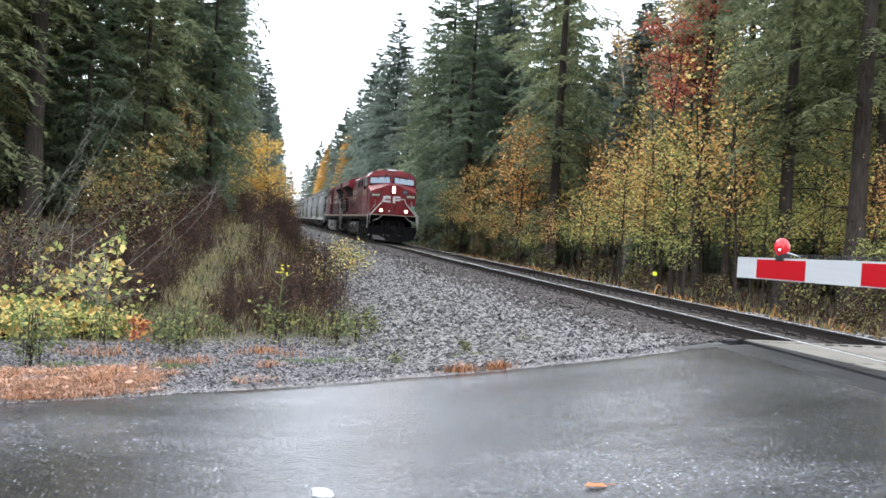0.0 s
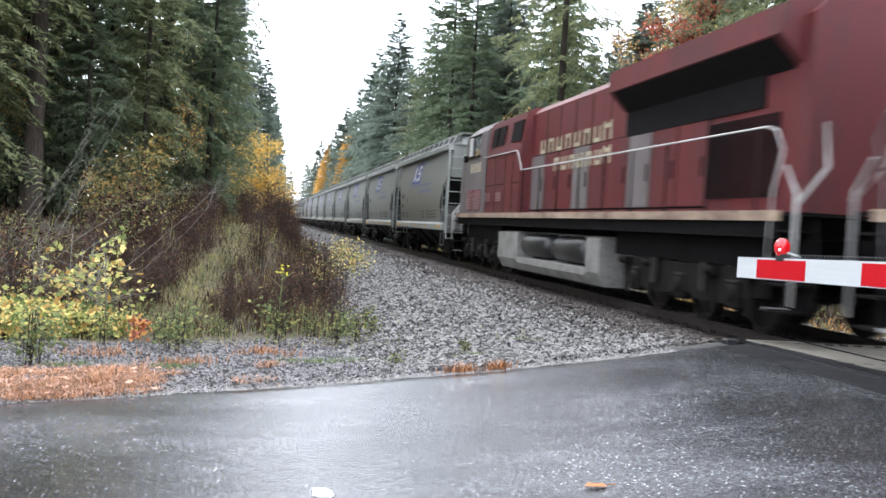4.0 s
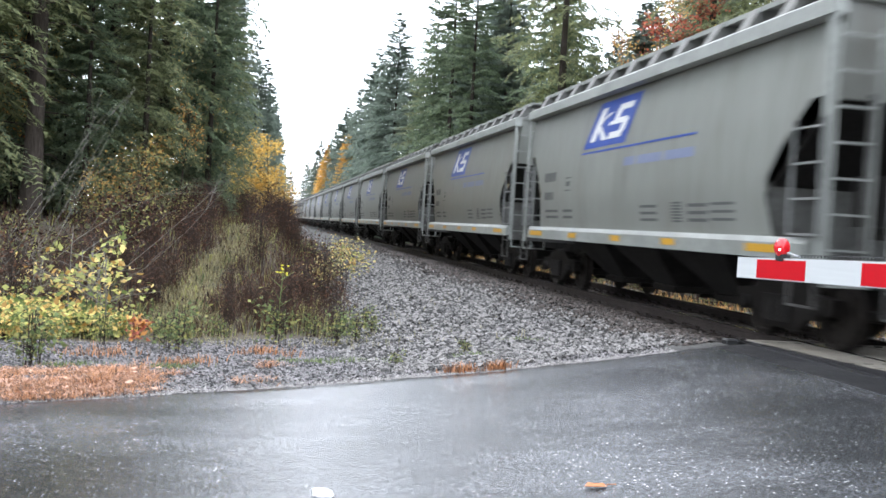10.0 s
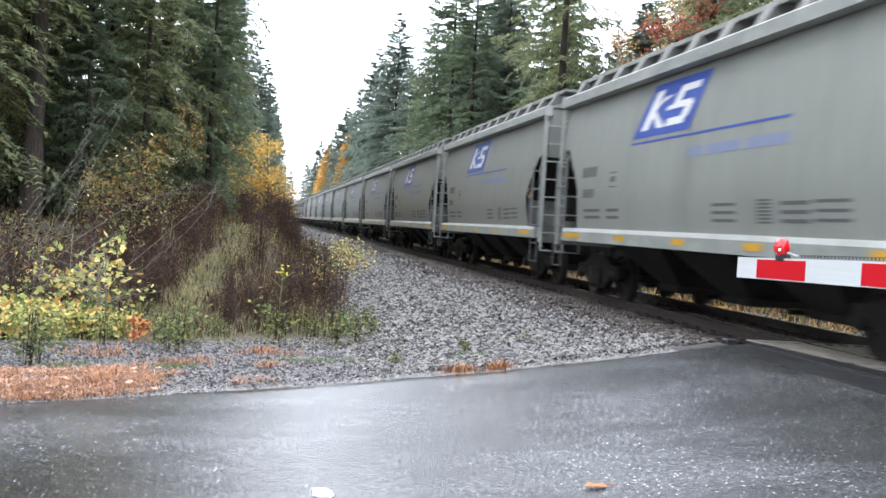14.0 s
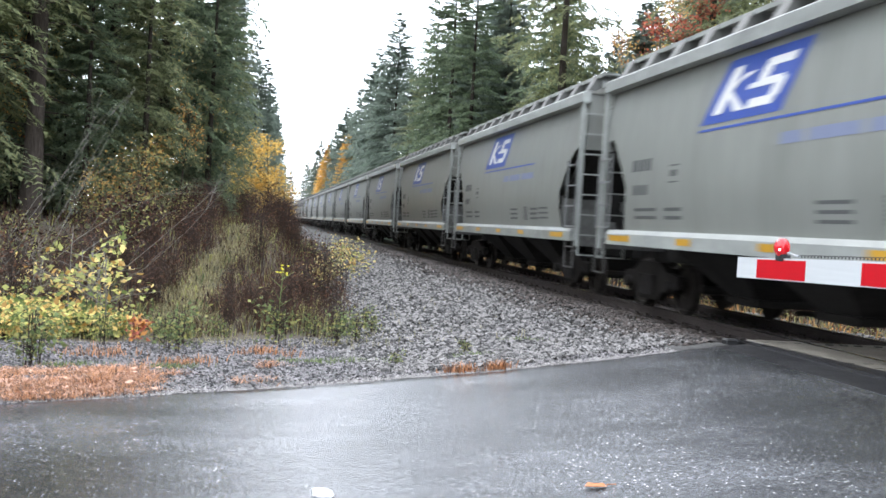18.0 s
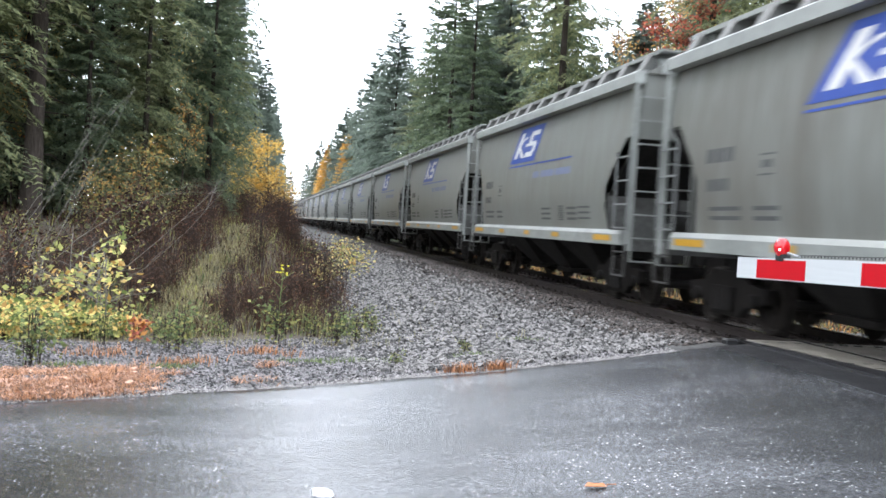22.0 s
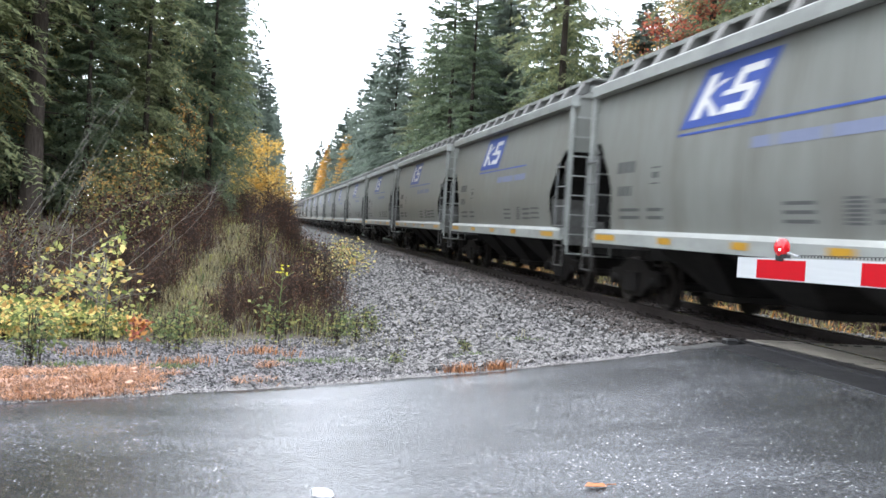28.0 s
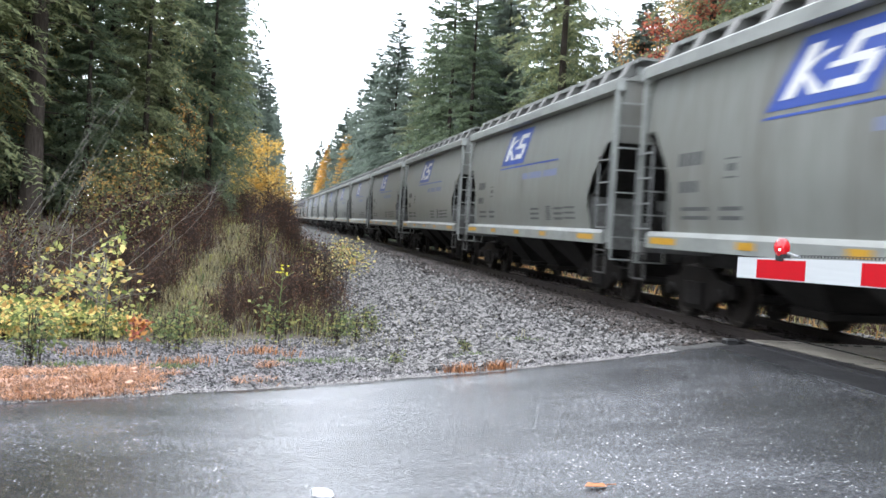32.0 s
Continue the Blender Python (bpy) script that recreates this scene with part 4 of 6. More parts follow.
    for s in (-1, 1):
        for y0, y1, z0, z1 in ((5.45, 6.1, 3.5, 4.02), (6.25, 6.95, 3.5, 4.02), (7.72, 8.78, 3.5, 4.02)):
            bm = bmesh.new()
            prism(bm, [(s * 1.475, z0), (s * 1.415, z1), (s * 1.30, z1), (s * 1.30, z0)], "y", y0, y1)
            part("side_grille", bm, M["grille"], car)
        for y0 in (5.15, 6.45):
            vent = boxes("vent_panel", red, car, [(s * 1.485 - 0.012, s * 1.485 + 0.012, y0, y0 + 0.62, 1.96, 2.24)])
            bm = bmesh.new()
            for i in range(5):
                box(bm, s * 1.505 - 0.012, s * 1.505 + 0.012, y0 + 0.04, y0 + 0.58, 1.99 + i * 0.05, 2.012 + i * 0.05)
            part("louvre", bm, M["louvre"], vent)
        for y in (5.02, 6.18, 7.3, 8.15, 8.9):
            boxes("panel_seam", M["black_paint"], car, [(s * 1.481 - 0.004, s * 1.481 + 0.004, y, y + 0.022, 1.68, 3.28)])
        boxes("panel_seam", M["black_paint"], car, [(s * 1.481 - 0.004, s * 1.481 + 0.004, 5.02, 8.92, 2.42, 2.438)])
        boxes("side_door", M["red_old"], car, [(s * 1.482 - 0.006, s * 1.482 + 0.006, 7.36, 8.08, 1.78, 3.0)], bevel=0.004)
        # hood doors with their frames
        boxes("door_frame", M["black_paint"], car, [(s * 1.215 - 0.008, s * 1.215 + 0.008, 9.1, 19.25, 1.72, 3.07)])
        for i in range(9):
            y = 9.15 + i * 1.12
            d = boxes("hood_door", (M["red_side"] if lit else red) if (lit or i % 3) else M["red_grey"], car, [(s * 1.225 - 0.015, s * 1.225 + 0.015, y, y + 1.06, 1.75, 3.05)], bevel=0.006)
            boxes("door_latch", M["black_paint"], d, [(s * 1.245 - 0.01, s * 1.245 + 0.01, y + 0.9, y + 0.96, 2.2, 2.5)])
        for i in range(6):
            y = 9.12 + i * 1.12
            boxes("panel_seam", M["black_paint"], car, [(s * 1.221 - 0.005, s * 1.221 + 0.005, y, y + 0.035, 3.08, 4.08)])
        boxes("radiator_grille", M["grille"], car, [(s * 1.23 - 0.02, s * 1.23 + 0.02, 15.7, 20.9, 3.05, 3.52)])
        bm = bmesh.new()
        prism(bm, [(s * 1.55, 3.835), (s * 1.23, 3.465), (s * 1.20, 3.49), (s * 1.52, 3.86)], "y", 15.7, 21.6)
        part("wing_grille", bm, M["grille"], car)
        bm = bmesh.new()
        for i in range(9):
            y = 19.3 + i * 0.24
            box(bm, s * 1.25 - 0.03, s * 1.25 + 0.03, y, y + 0.09, 1.85, 2.95)
        part("rear_louvre", bm, M["grille"], car)
        # brand bars in cream
        for count, pitch, y0, z0, z1 in ((8, 0.656, 14.9, 3.08, 3.40), (7, 0.574, 14.9, 2.62, 2.92)):
            for i in range(count):
                bm = bmesh.new()
                y = y0 - i * pitch
                w = pitch * (0.62 if i else 0.72)
                box(bm, s * 1.25 - 0.004, s * 1.25 + 0.004, y - w, y - w + 0.085, z0, z1 + (0.05 if not i else 0))
                box(bm, s * 1.25 - 0.004, s * 1.25 + 0.004, y - 0.085, y, z0, z1 + (0.05 if not i else 0))
                box(bm, s * 1.25 - 0.0035, s * 1.25 + 0.0035, y - w, y, (z0 if i % 2 else z1 - 0.08), (z0 + 0.08 if i % 2 else z1))
                part("brand_bar", bm, M["cream"], car, "cream lettering as bars")["kind"] = "stuff"
        # walkway handrails with stanchions
        bm = bmesh.new()
        tube(bm, [(s * 1.5, 4.7, 3.26), (s * 1.5, 8.6, 3.24), (s * 1.5, 9.15, 2.72), (s * 1.5, 21.5, 2.72), (s * 1.5, 21.75, 2.66), (s * 1.5, 21.95, 2.4), (s * 1.5, 21.75, 1.9), (s * 1.5, 21.7, 0.95)], 0.015, 6)
        part("handrail", bm, M["dark_rail"] if lit else rail, car)
        for i in range(9):
            y = 9.3 + i * 1.5
            bm = bmesh.new()
            tube(bm, [(s * 1.5, y, 1.6), (s * 1.5, y, 2.72)], 0.018, 5)
            part("stanchion", bm, M["black_paint"], car)
        bm = bmesh.new()
        tube(bm, [(s * 1.48, 22.0, 2.2), (s * 1.48, 22.3, 1.85), (s * 1.48, 22.3, 0.5)], 0.025, 6)
        tube(bm, [(s * 1.1, 22.2, 2.75), (s * 1.1, 22.3, 2.2), (s * 1.48, 22.35, 1.75)], 0.022, 6)
        part("rear_handrail", bm, rail, car)
    # radiator wings
    bm = bmesh.new()
    prism(bm, [(-1.56, 3.86), (-1.56, 4.22), (-1.0, 4.47), (1.0, 4.47), (1.56, 4.22), (1.56, 3.86), (1.2, 3.50), (-1.2, 3.50)], "y", 15.5, 21.8)
    wing = part("radiator_wing", bm, red, car)
    boxes("exhaust_stack", M["grille"], car, [(-0.35, 0.35, 10.6, 11.6, 4.28, 4.42)])
    # fuel tank and reservoirs
    bm = bmesh.new()
    prism(bm, [(-1.45, 0.5), (-1.3, 0.24), (1.3, 0.24), (1.45, 0.5), (1.45, 1.16), (1.2, 1.2), (-1.2, 1.2), (-1.45, 1.16)], "y", 6.9, 8.95)
    prism(bm, [(-1.45, 0.42), (-1.3, 0.24), (1.3, 0.24), (1.45, 0.42), (1.45, 0.56), (0.9, 0.60), (0.9, 1.2), (-0.9, 1.2), (-0.9, 0.60), (-1.45, 0.56)], "y", 8.95, 14.4)
    prism(bm, [(-1.45, 0.5), (-1.3, 0.24), (1.3, 0.24), (1.45, 0.5), (1.45, 1.16), (1.2, 1.2), (-1.2, 1.2), (-1.45, 1.16)], "y", 14.4, 15.2)
    part("fuel_tank", bm, M["tank"] if lit else M["tank_pale"], car, "grimy grey fuel tank")
    for s in (-1, 1):
        for y0, y1 in ((9.2, 11.4), (11.9, 14.1)):
            bm = bmesh.new()
            tube(bm, [(s * 1.17, y0, 0.88), (s * 1.17, y0 + 0.04, 0.88), (s * 1.17, y0 + 0.14, 0.88), (s * 1.17, y1 - 0.14, 0.88), (s * 1.17, y1 - 0.04, 0.88), (s * 1.17, y1, 0.88)], [0.10, 0.22, 0.285, 0.285, 0.22, 0.10], 16)
            part("air_reservoir", bm, M["reservoir"], car)
    loco_truck(car, 4.0)
    loco_truck(car, 18.6)
    coupler(car, 0.05, -1)
    coupler(car, 22.85, 1)
    # steps, plow, front rails
    for s in (-1, 1):
        for y in (0.75, 21.95):
            bm = bmesh.new()
            for i in range(4):
                box(bm, s * 1.32 - 0.17, s * 1.32 + 0.17, y - 0.25, y + 0.25, 0.40 + i * 0.33, 0.43 + i * 0.33)
            box(bm, s * 1.14 - 0.02, s * 1.14 + 0.02, y - 0.3, y + 0.3, 0.38, 1.6)
            part("step", bm, M["black_paint"], car)
            bm = bmesh.new()
            box(bm, s * 1.32 - 0.17, s * 1.32 + 0.17, y - 0.27, y - 0.25, 0.40, 0.44)
            part("step_edge", bm, rail, car)
        bm = bmesh.new()
        tube(bm, [(s * 1.12, 0.72, 2.56), (s * 1.12, 0.70, 2.25), (s * 1.55, 0.55, 1.66), (s * 1.55, 0.55, 0.85)], 0.035, 6)
        part("front_handrail", bm, rail, car, "white step handrail")
        bm = bmesh.new()
        tube(bm, [(s * 0.2, 0.55, 2.66), (s * 0.66, 0.5, 2.66), (s * 0.72, 0.48, 2.46), (s * 1.42, 0.28, 1.64), (s * 1.44, 0.28, 1.1)], 0.035, 6)
        part("front_handrail", bm, rail, car, "white nose handrail")
        bm = bmesh.new()
        tube(bm, [(s * 0.70, 0.3, 1.62), (s * 1.0, 0.3, 1.36), (s * 1.25, 0.3, 1.30)], 0.022, 5)
        part("cut_lever", bm, rail, car)
        # ditch lights
        bm = bmesh.new()
        tube(bm, [(s * 0.76, 0.60, 1.93), (s * 0.76, 0.36, 1.93)], [0.12, 0.14], 12)
        dl = part("ditch_light", bm, M["black_paint"], car)
        bm = bmesh.new()
        tube(bm, [(s * 0.76, 0.365, 1.93), (s * 0.76, 0.345, 1.93)], 0.08, 14)
        part("lens", bm, M["ditch_on"] if lit else M["lamp_off"], dl, "lit ditch light lens" if lit else "unlit lens")
        # number boards
        bm = bmesh.new()
        box(bm, s * 1.08 - 0.30, s * 1.08 + 0.30, 0.815, 0.87, 2.74, 2.96, bevel=0.02)
        nb = part("number_board", bm, M["board"], car)
        bm = bmesh.new()
        for i in range(4):
            box(bm, s * 1.08 - 0.24 + i * 0.125, s * 1.08 - 0.15 + i * 0.125, 0.805, 0.815, 2.79, 2.91)
        part("number_bar", bm, M["board_mark"], nb, "glowing number marks as bars")
    bm = bmesh.new()
    box(bm, -0.14, 0.14, 0.76, 0.86, 2.98, 3.46, bevel=0.03)
    hl = part("headlight_case", bm, M["black_paint"], car)
    for z in (3.12, 3.33):
        bm = bmesh.new()
        tube(bm, [(0, 0.762, z), (0, 0.742, z)], 0.082, 14)
        part("headlight", bm, M["lamp_on"] if lit else M["lamp_off"], hl, "lit headlight" if lit else "unlit headlight")
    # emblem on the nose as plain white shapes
    bm = bmesh.new()
    for x0, x1, z0, z1 in ((-0.62, -0.5, 2.46, 2.82), (-0.5, -0.16, 2.72, 2.84), (-0.5, -0.16, 2.44, 2.56), (-0.02, 0.12, 2.42, 2.82), (0.12, 0.44, 2.74, 2.84), (0.38, 0.5, 2.62, 2.8), (0.12, 0.44, 2.56, 2.66)):
        box(bm, x0, x1, 0.836, 0.85, z0, z1)
    part("nose_emblem", bm, M["white_mark"], car, "white block shapes of the emblem")
    bm = bmesh.new()
    nl, nr = [], []
    for z, hw, yy in ((1.0, 1.5, 0.10), (0.6, 1.48, 0.02), (0.30, 1.30, -0.10), (0.12, 1.05, -0.18)):
        nl.append([bm.verts.new((x, yy + 0.45 * (abs(x) / 1.5) ** 1.5 + dy, z)) for dy in (0,) for x in (-hw, -hw * 0.6, -hw * 0.25, 0, hw * 0.25, hw * 0.6, hw)])
        nr.append([bm.verts.new((v.co.x, v.co.y + 0.06, v.co.z)) for v in nl[-1]])
    for grid in (nl, nr):
        for a, b in zip(grid, grid[1:]):
            for i in range(6):
                bm.faces.new((a[i], a[i + 1], b[i + 1], b[i]))
    for i in range(6):
        bm.faces.new((nl[0][i], nl[0][i + 1], nr[0][i + 1], nr[0][i]))
        bm.faces.new((nl[-1][i], nl[-1][i + 1], nr[-1][i + 1], nr[-1][i]))
    bmesh.ops.recalc_face_normals(bm, faces=bm.faces[:])
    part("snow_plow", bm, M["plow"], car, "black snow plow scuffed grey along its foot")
    bm = bmesh.new()
    prism(bm, [(-1.18, 0.17), (-0.45, 0.14), (-0.52, 0.24), (-0.86, 0.40), (-1.28, 0.44)], "y", -0.135, -0.10)
    bmesh.ops.rotate(bm, cent=(-0.8, -0.1, 0.3), matrix=Matrix.Rotation(radians(-12), 3, "Z"), verts=bm.verts[:])
    part("plow_scuff", bm, M["dark_rail"] if lit else M["tank"], car, "pale scuffed plow foot")
    for x in (-0.66, -0.44, -0.31, 0.36, 0.58):
        bm = bmesh.new()
        tube(bm, [(x, 0.45, 1.36), (x * 1.05, 0.02, 1.12), (x * 1.08, -0.10, 0.72 + 0.2 * x * x), (x * 0.9, -0.12, 0.46)], 0.024, 6)
        hose = part("air_hose", bm, M["truck"], car)
        bm = bmesh.new()
        tube(bm, [(x * 0.9, -0.12, 0.50), (x * 0.88, -0.13, 0.40)], 0.04, 7)
        part("hose_coupling", bm, M["dark_rail"], hose)
    bm = bmesh.new()
    tube(bm, [(-0.22, 0.775, 1.92), (-0.22, 0.835, 1.92)], 0.05, 10)
    part("marker_light", bm, M["white_mark"], car, "small white marker light")
    boxes("flag_plate", M["flag_green"], car, [(1.08, 1.30, 0.40, 0.43, 2.02, 2.28)], bevel=0.006, label="small green flag plate on the handrail")
    return tagged(car, label, "locomotive", group="locomotives of the train")


lead = locomotive(True, "red diesel locomotive with lit headlights and black plow")
second = locomotive(False, "grimy maroon diesel locomotive running backwards, patched grey")
first_car = hopper_car()
hoppers = [first_car]
for k in range(1, 52):
    hoppers.append(copy_thing(first_car, pose(TRACK_X, 300 + k * 14.52, 0)))
# couplings slide along the track: where the first hopper's leading end stands at each time
TRAIN = [(0.0, 106.1), (2.0, 69.7), (3.0, 51.5), (6.0, -3.02), (9.0, -58.9), (10.0, -77.6), (13.0, -134.1), (19.0, -247.2), (20.0, -266.15), (25.0, -360.0), (32.0, -491.6)]


def motions():
    walk(lead, [(t, pose(TRACK_X, p - 45.8, 0)) for t, p in TRAIN])
    walk(second, [(t, pose(TRACK_X, p, 0, rz=180)) for t, p in TRAIN])
    for k, ob in enumerate(hoppers):
        walk(ob, [(t, pose(TRACK_X, p + k * 14.52, 0)) for t, p in TRAIN])
# ---- plants: materials ----
M["needle"] = material("dark_fir_needles", (0.160, 0.205, 0.122), 0.55, spec=0.22, vary=0.45, scale=0.35, fine=3, island=0.5, tint=(0.085, 0.115, 0.080), trans=0.55)
# Needles for far firs: haze is put into the colour, paler and bluer.
M["needle_far"] = material("haze_tinted_fir_needles", (0.215, 0.262, 0.212), 0.6, spec=0.22, vary=0.3, scale=0.3, fine=3, island=0.4, tint=(0.150, 0.190, 0.158), trans=0.55)
M["needle_light"] = material("olive_fir_needles", (0.220, 0.240, 0.125), 0.55, spec=0.22, vary=0.5, scale=0.35, fine=3, island=0.5, tint=(0.085, 0.110, 0.066), trans=0.55)
M["larch"] = material("golden_larch_needles", (0.80, 0.57, 0.17), 0.6, vary=0.25, scale=0.6, fine=4, island=0.5, tint=(0.52, 0.31, 0.07), trans=0.35)
M["bark"] = material("grey_brown_bark", (0.056, 0.046, 0.039), 0.9, vary=0.6, scale=4, fine=14, bump=1.0, bump_scale=9, stretch=(4, 4, 0.5), spec=0.1, tint=(0.018, 0.015, 0.013))
M["pale_bark"] = material("pale_aspen_bark", (0.33, 0.31, 0.27), 0.8, vary=0.35, scale=3, fine=12, bump=0.3, tint=(0.14, 0.125, 0.105))
M["twig"] = material("dark_wet_twigs", (0.040, 0.030, 0.025), 0.8, spec=0.15, vary=0.4)
M["bare_twig"] = material("bare_grey_twigs", (0.20, 0.185, 0.16), 0.7, vary=0.35)
def leaf_material(name, a, b, trans=0.5, spec=0.35):
    return material(name, a, 0.5, spec=spec, vary=0.3, scale=0.8, fine=6, island=0.8, tint=b, trans=trans)
M["leaf_gold"] = leaf_material("golden_leaves", (0.82, 0.60, 0.24), (0.46, 0.27, 0.08))
M["leaf_orange"] = leaf_material("orange_leaves", (0.74, 0.40, 0.14), (0.36, 0.14, 0.04))
M["leaf_lime"] = leaf_material("yellow_green_leaves", (0.56, 0.53, 0.18), (0.30, 0.32, 0.11))
M["leaf_olive"] = leaf_material("olive_green_leaves", (0.28, 0.27, 0.095), (0.12, 0.14, 0.06))
M["leaf_bronze"] = leaf_material("bronze_yellow_leaves", (0.40, 0.27, 0.09), (0.17, 0.10, 0.035))
M["leaf_red"] = leaf_material("rusty_red_leaves", (0.50, 0.155, 0.10), (0.24, 0.07, 0.05))
M["leaf_brown"] = leaf_material("withered_brown_leaves", (0.072, 0.038, 0.025), (0.022, 0.013, 0.010), 0.2, 0.1)
M["leaf_russet"] = leaf_material("russet_brush_leaves", (0.17, 0.088, 0.055), (0.06, 0.034, 0.024), 0.25, 0.1)
M["leaf_green"] = leaf_material("fresh_green_weeds", (0.17, 0.22, 0.085), (0.08, 0.11, 0.045))
M["grass_pale"] = leaf_material("pale_dry_grass", (0.34, 0.30, 0.16), (0.18, 0.18, 0.085), 0.3)
M["leaf_pale"] = leaf_material("pale_lime_leaves", (0.46, 0.47, 0.17), (0.17, 0.22, 0.07))
M["grass_green"] = leaf_material("long_olive_grass", (0.23, 0.20, 0.10), (0.10, 0.09, 0.045), 0.3)
M["leaf_cream"] = leaf_material("faded_pink_leaves", (0.58, 0.36, 0.26), (0.34, 0.17, 0.10), 0.2)
M["litter"] = leaf_material("orange_needle_litter", (0.44, 0.21, 0.10), (0.10, 0.045, 0.025), 0.2)


def mesh_of(name, verts, faces, mat, smooth=False):
    me = bpy.data.meshes.new(name)
    me.from_pydata(verts, [], faces)
    me.materials.append(mat)
    if smooth:
        for p in me.polygons:
            p.use_smooth = True
    return me


def trunk_mesh(h, r, rnd, mat, lean=0.0, n=9):
    bm = bmesh.new()
    pts, rad = [], []
    ax, ay = rnd.uniform(-1, 1), rnd.uniform(-1, 1)
    for i in range(9):
        t = i / 8
        pts.append((lean * h * t * ax + 0.04 * math.sin(3 * t + ax), lean * h * t * ay + 0.04 * math.sin(4 * t), h * t - 0.25))
        rad.append(max(0.012, r * ((1 - t) ** 0.85) * (1.25 if i == 0 else 1)))
    tube(bm, pts, rad, n)
    me = bpy.data.meshes.new("trunk")
    bm.to_mesh(me)
    bm.free()
    me.materials.append(mat)
    return me


def conifer(seed, h, spread, base, mat, bark="bark", whorl=0.42, per=6, twigs=20, dead=0, label="tall dark fir with drooping boughs", droop=0.34, width=0.10, subs=0, tuft=0.085):
    """A fir: tapered trunk, whorls of boughs, each a feathered spray of twigs."""
    rnd = random.Random(seed)
    tree = empty("conifer")
    tr = new("trunk", trunk_mesh(h, h * 0.0112, rnd, M[bark]))
    tr.parent = tree
    verts, faces = [], []
    z = base
    while z < h - 0.2:
        t = (z - base) / (h - base)
        reach = spread * (1 - t) ** 0.68 * (0.6 + 0.4 * min(1.0, t * 5)) + 0.18
        for k in range(per if t < 0.85 else 4):
            a = rnd.uniform(0, 6.283)
            ln = reach * rnd.uniform(0.55, 1.12)
            up = lerp(-0.05, 0.55, t) + rnd.uniform(-0.12, 0.12)
            dr = droop * rnd.uniform(0.7, 1.4) * (1 - 0.6 * t)
            ca, sa = math.cos(a), math.sin(a)
            z0 = z + rnd.uniform(-0.2, 0.2)
            # spine first, then side sprays; each carries short pairs of twigs
            lines = [(0.0, ln, a, twigs)]
            if subs:
                for q in range(subs):
                    s = 0.22 + 0.72 * (q + rnd.random() * 0.6) / subs
                    lines.append((s, ln * 0.42 * (1.15 - 0.75 * s) * rnd.uniform(0.7, 1.2), a + (-1) ** q * rnd.uniform(0.6, 1.0), max(4, twigs // 2)))
            for s0, l2, a2, m in lines:
                ox, oy, oz = ca * ln * s0, sa * ln * s0, z0 + ln * (up * s0 - dr * s0 * s0)
                c2, s2 = math.cos(a2), math.sin(a2)
                u2, d2 = (up, dr) if not s0 else (up - 2 * dr * s0 - 0.1, dr * 1.2)
                for i in range(m):
                    s = 0.12 + 0.88 * (i + rnd.random() * 0.8) / m
                    r = l2 * s
                    bx, by, bz = ox + c2 * r, oy + s2 * r, oz + l2 * (u2 * s - d2 * s * s)
                    half = width * rnd.uniform(0.6, 1.3)
                    tw = (ln * tuft if subs else ln * 0.30) * (1.1 - 0.6 * s) * rnd.uniform(0.6, 1.25) + 0.09
                    for side in (-1, 1):
                        ang = a2 + side * rnd.uniform(0.5, 1.2)
                        hang = rnd.uniform(0.1, 0.75)
                        n0 = len(verts)
                        verts.append((bx - c2 * half, by - s2 * half, bz + 0.02))
                        verts.append((bx + c2 * half, by + s2 * half, bz - 0.03))
                        verts.append((bx + math.cos(ang) * tw, by + math.sin(ang) * tw, bz - hang * tw))
                        faces.append((n0, n0 + 1, n0 + 2))
        z += whorl * rnd.uniform(0.75, 1.25) * (1.0 - 0.35 * t)
    cr = new("crown", mesh_of("crown", verts, faces, M[mat]))
    cr.parent = tree
    if dead:
        bm = bmesh.new()
        for k in range(dead):
            a, z = rnd.uniform(0, 6.283), rnd.uniform(base * 0.25, base * 1.2 + 1)
            ln = rnd.uniform(0.8, 2.4)
            tube(bm, [(0, 0, z), (math.cos(a) * ln * 0.5, math.sin(a) * ln * 0.5, z + 0.05), (math.cos(a) * ln, math.sin(a) * ln, z - 0.35 * ln * rnd.random())], [0.03, 0.02, 0.006], 4)
        dl = part("dead_limb", bm, M["twig"], tree, "bare dead limbs")
        dl["kind"] = "stuff"
    return tagged(tree, label, "tree")


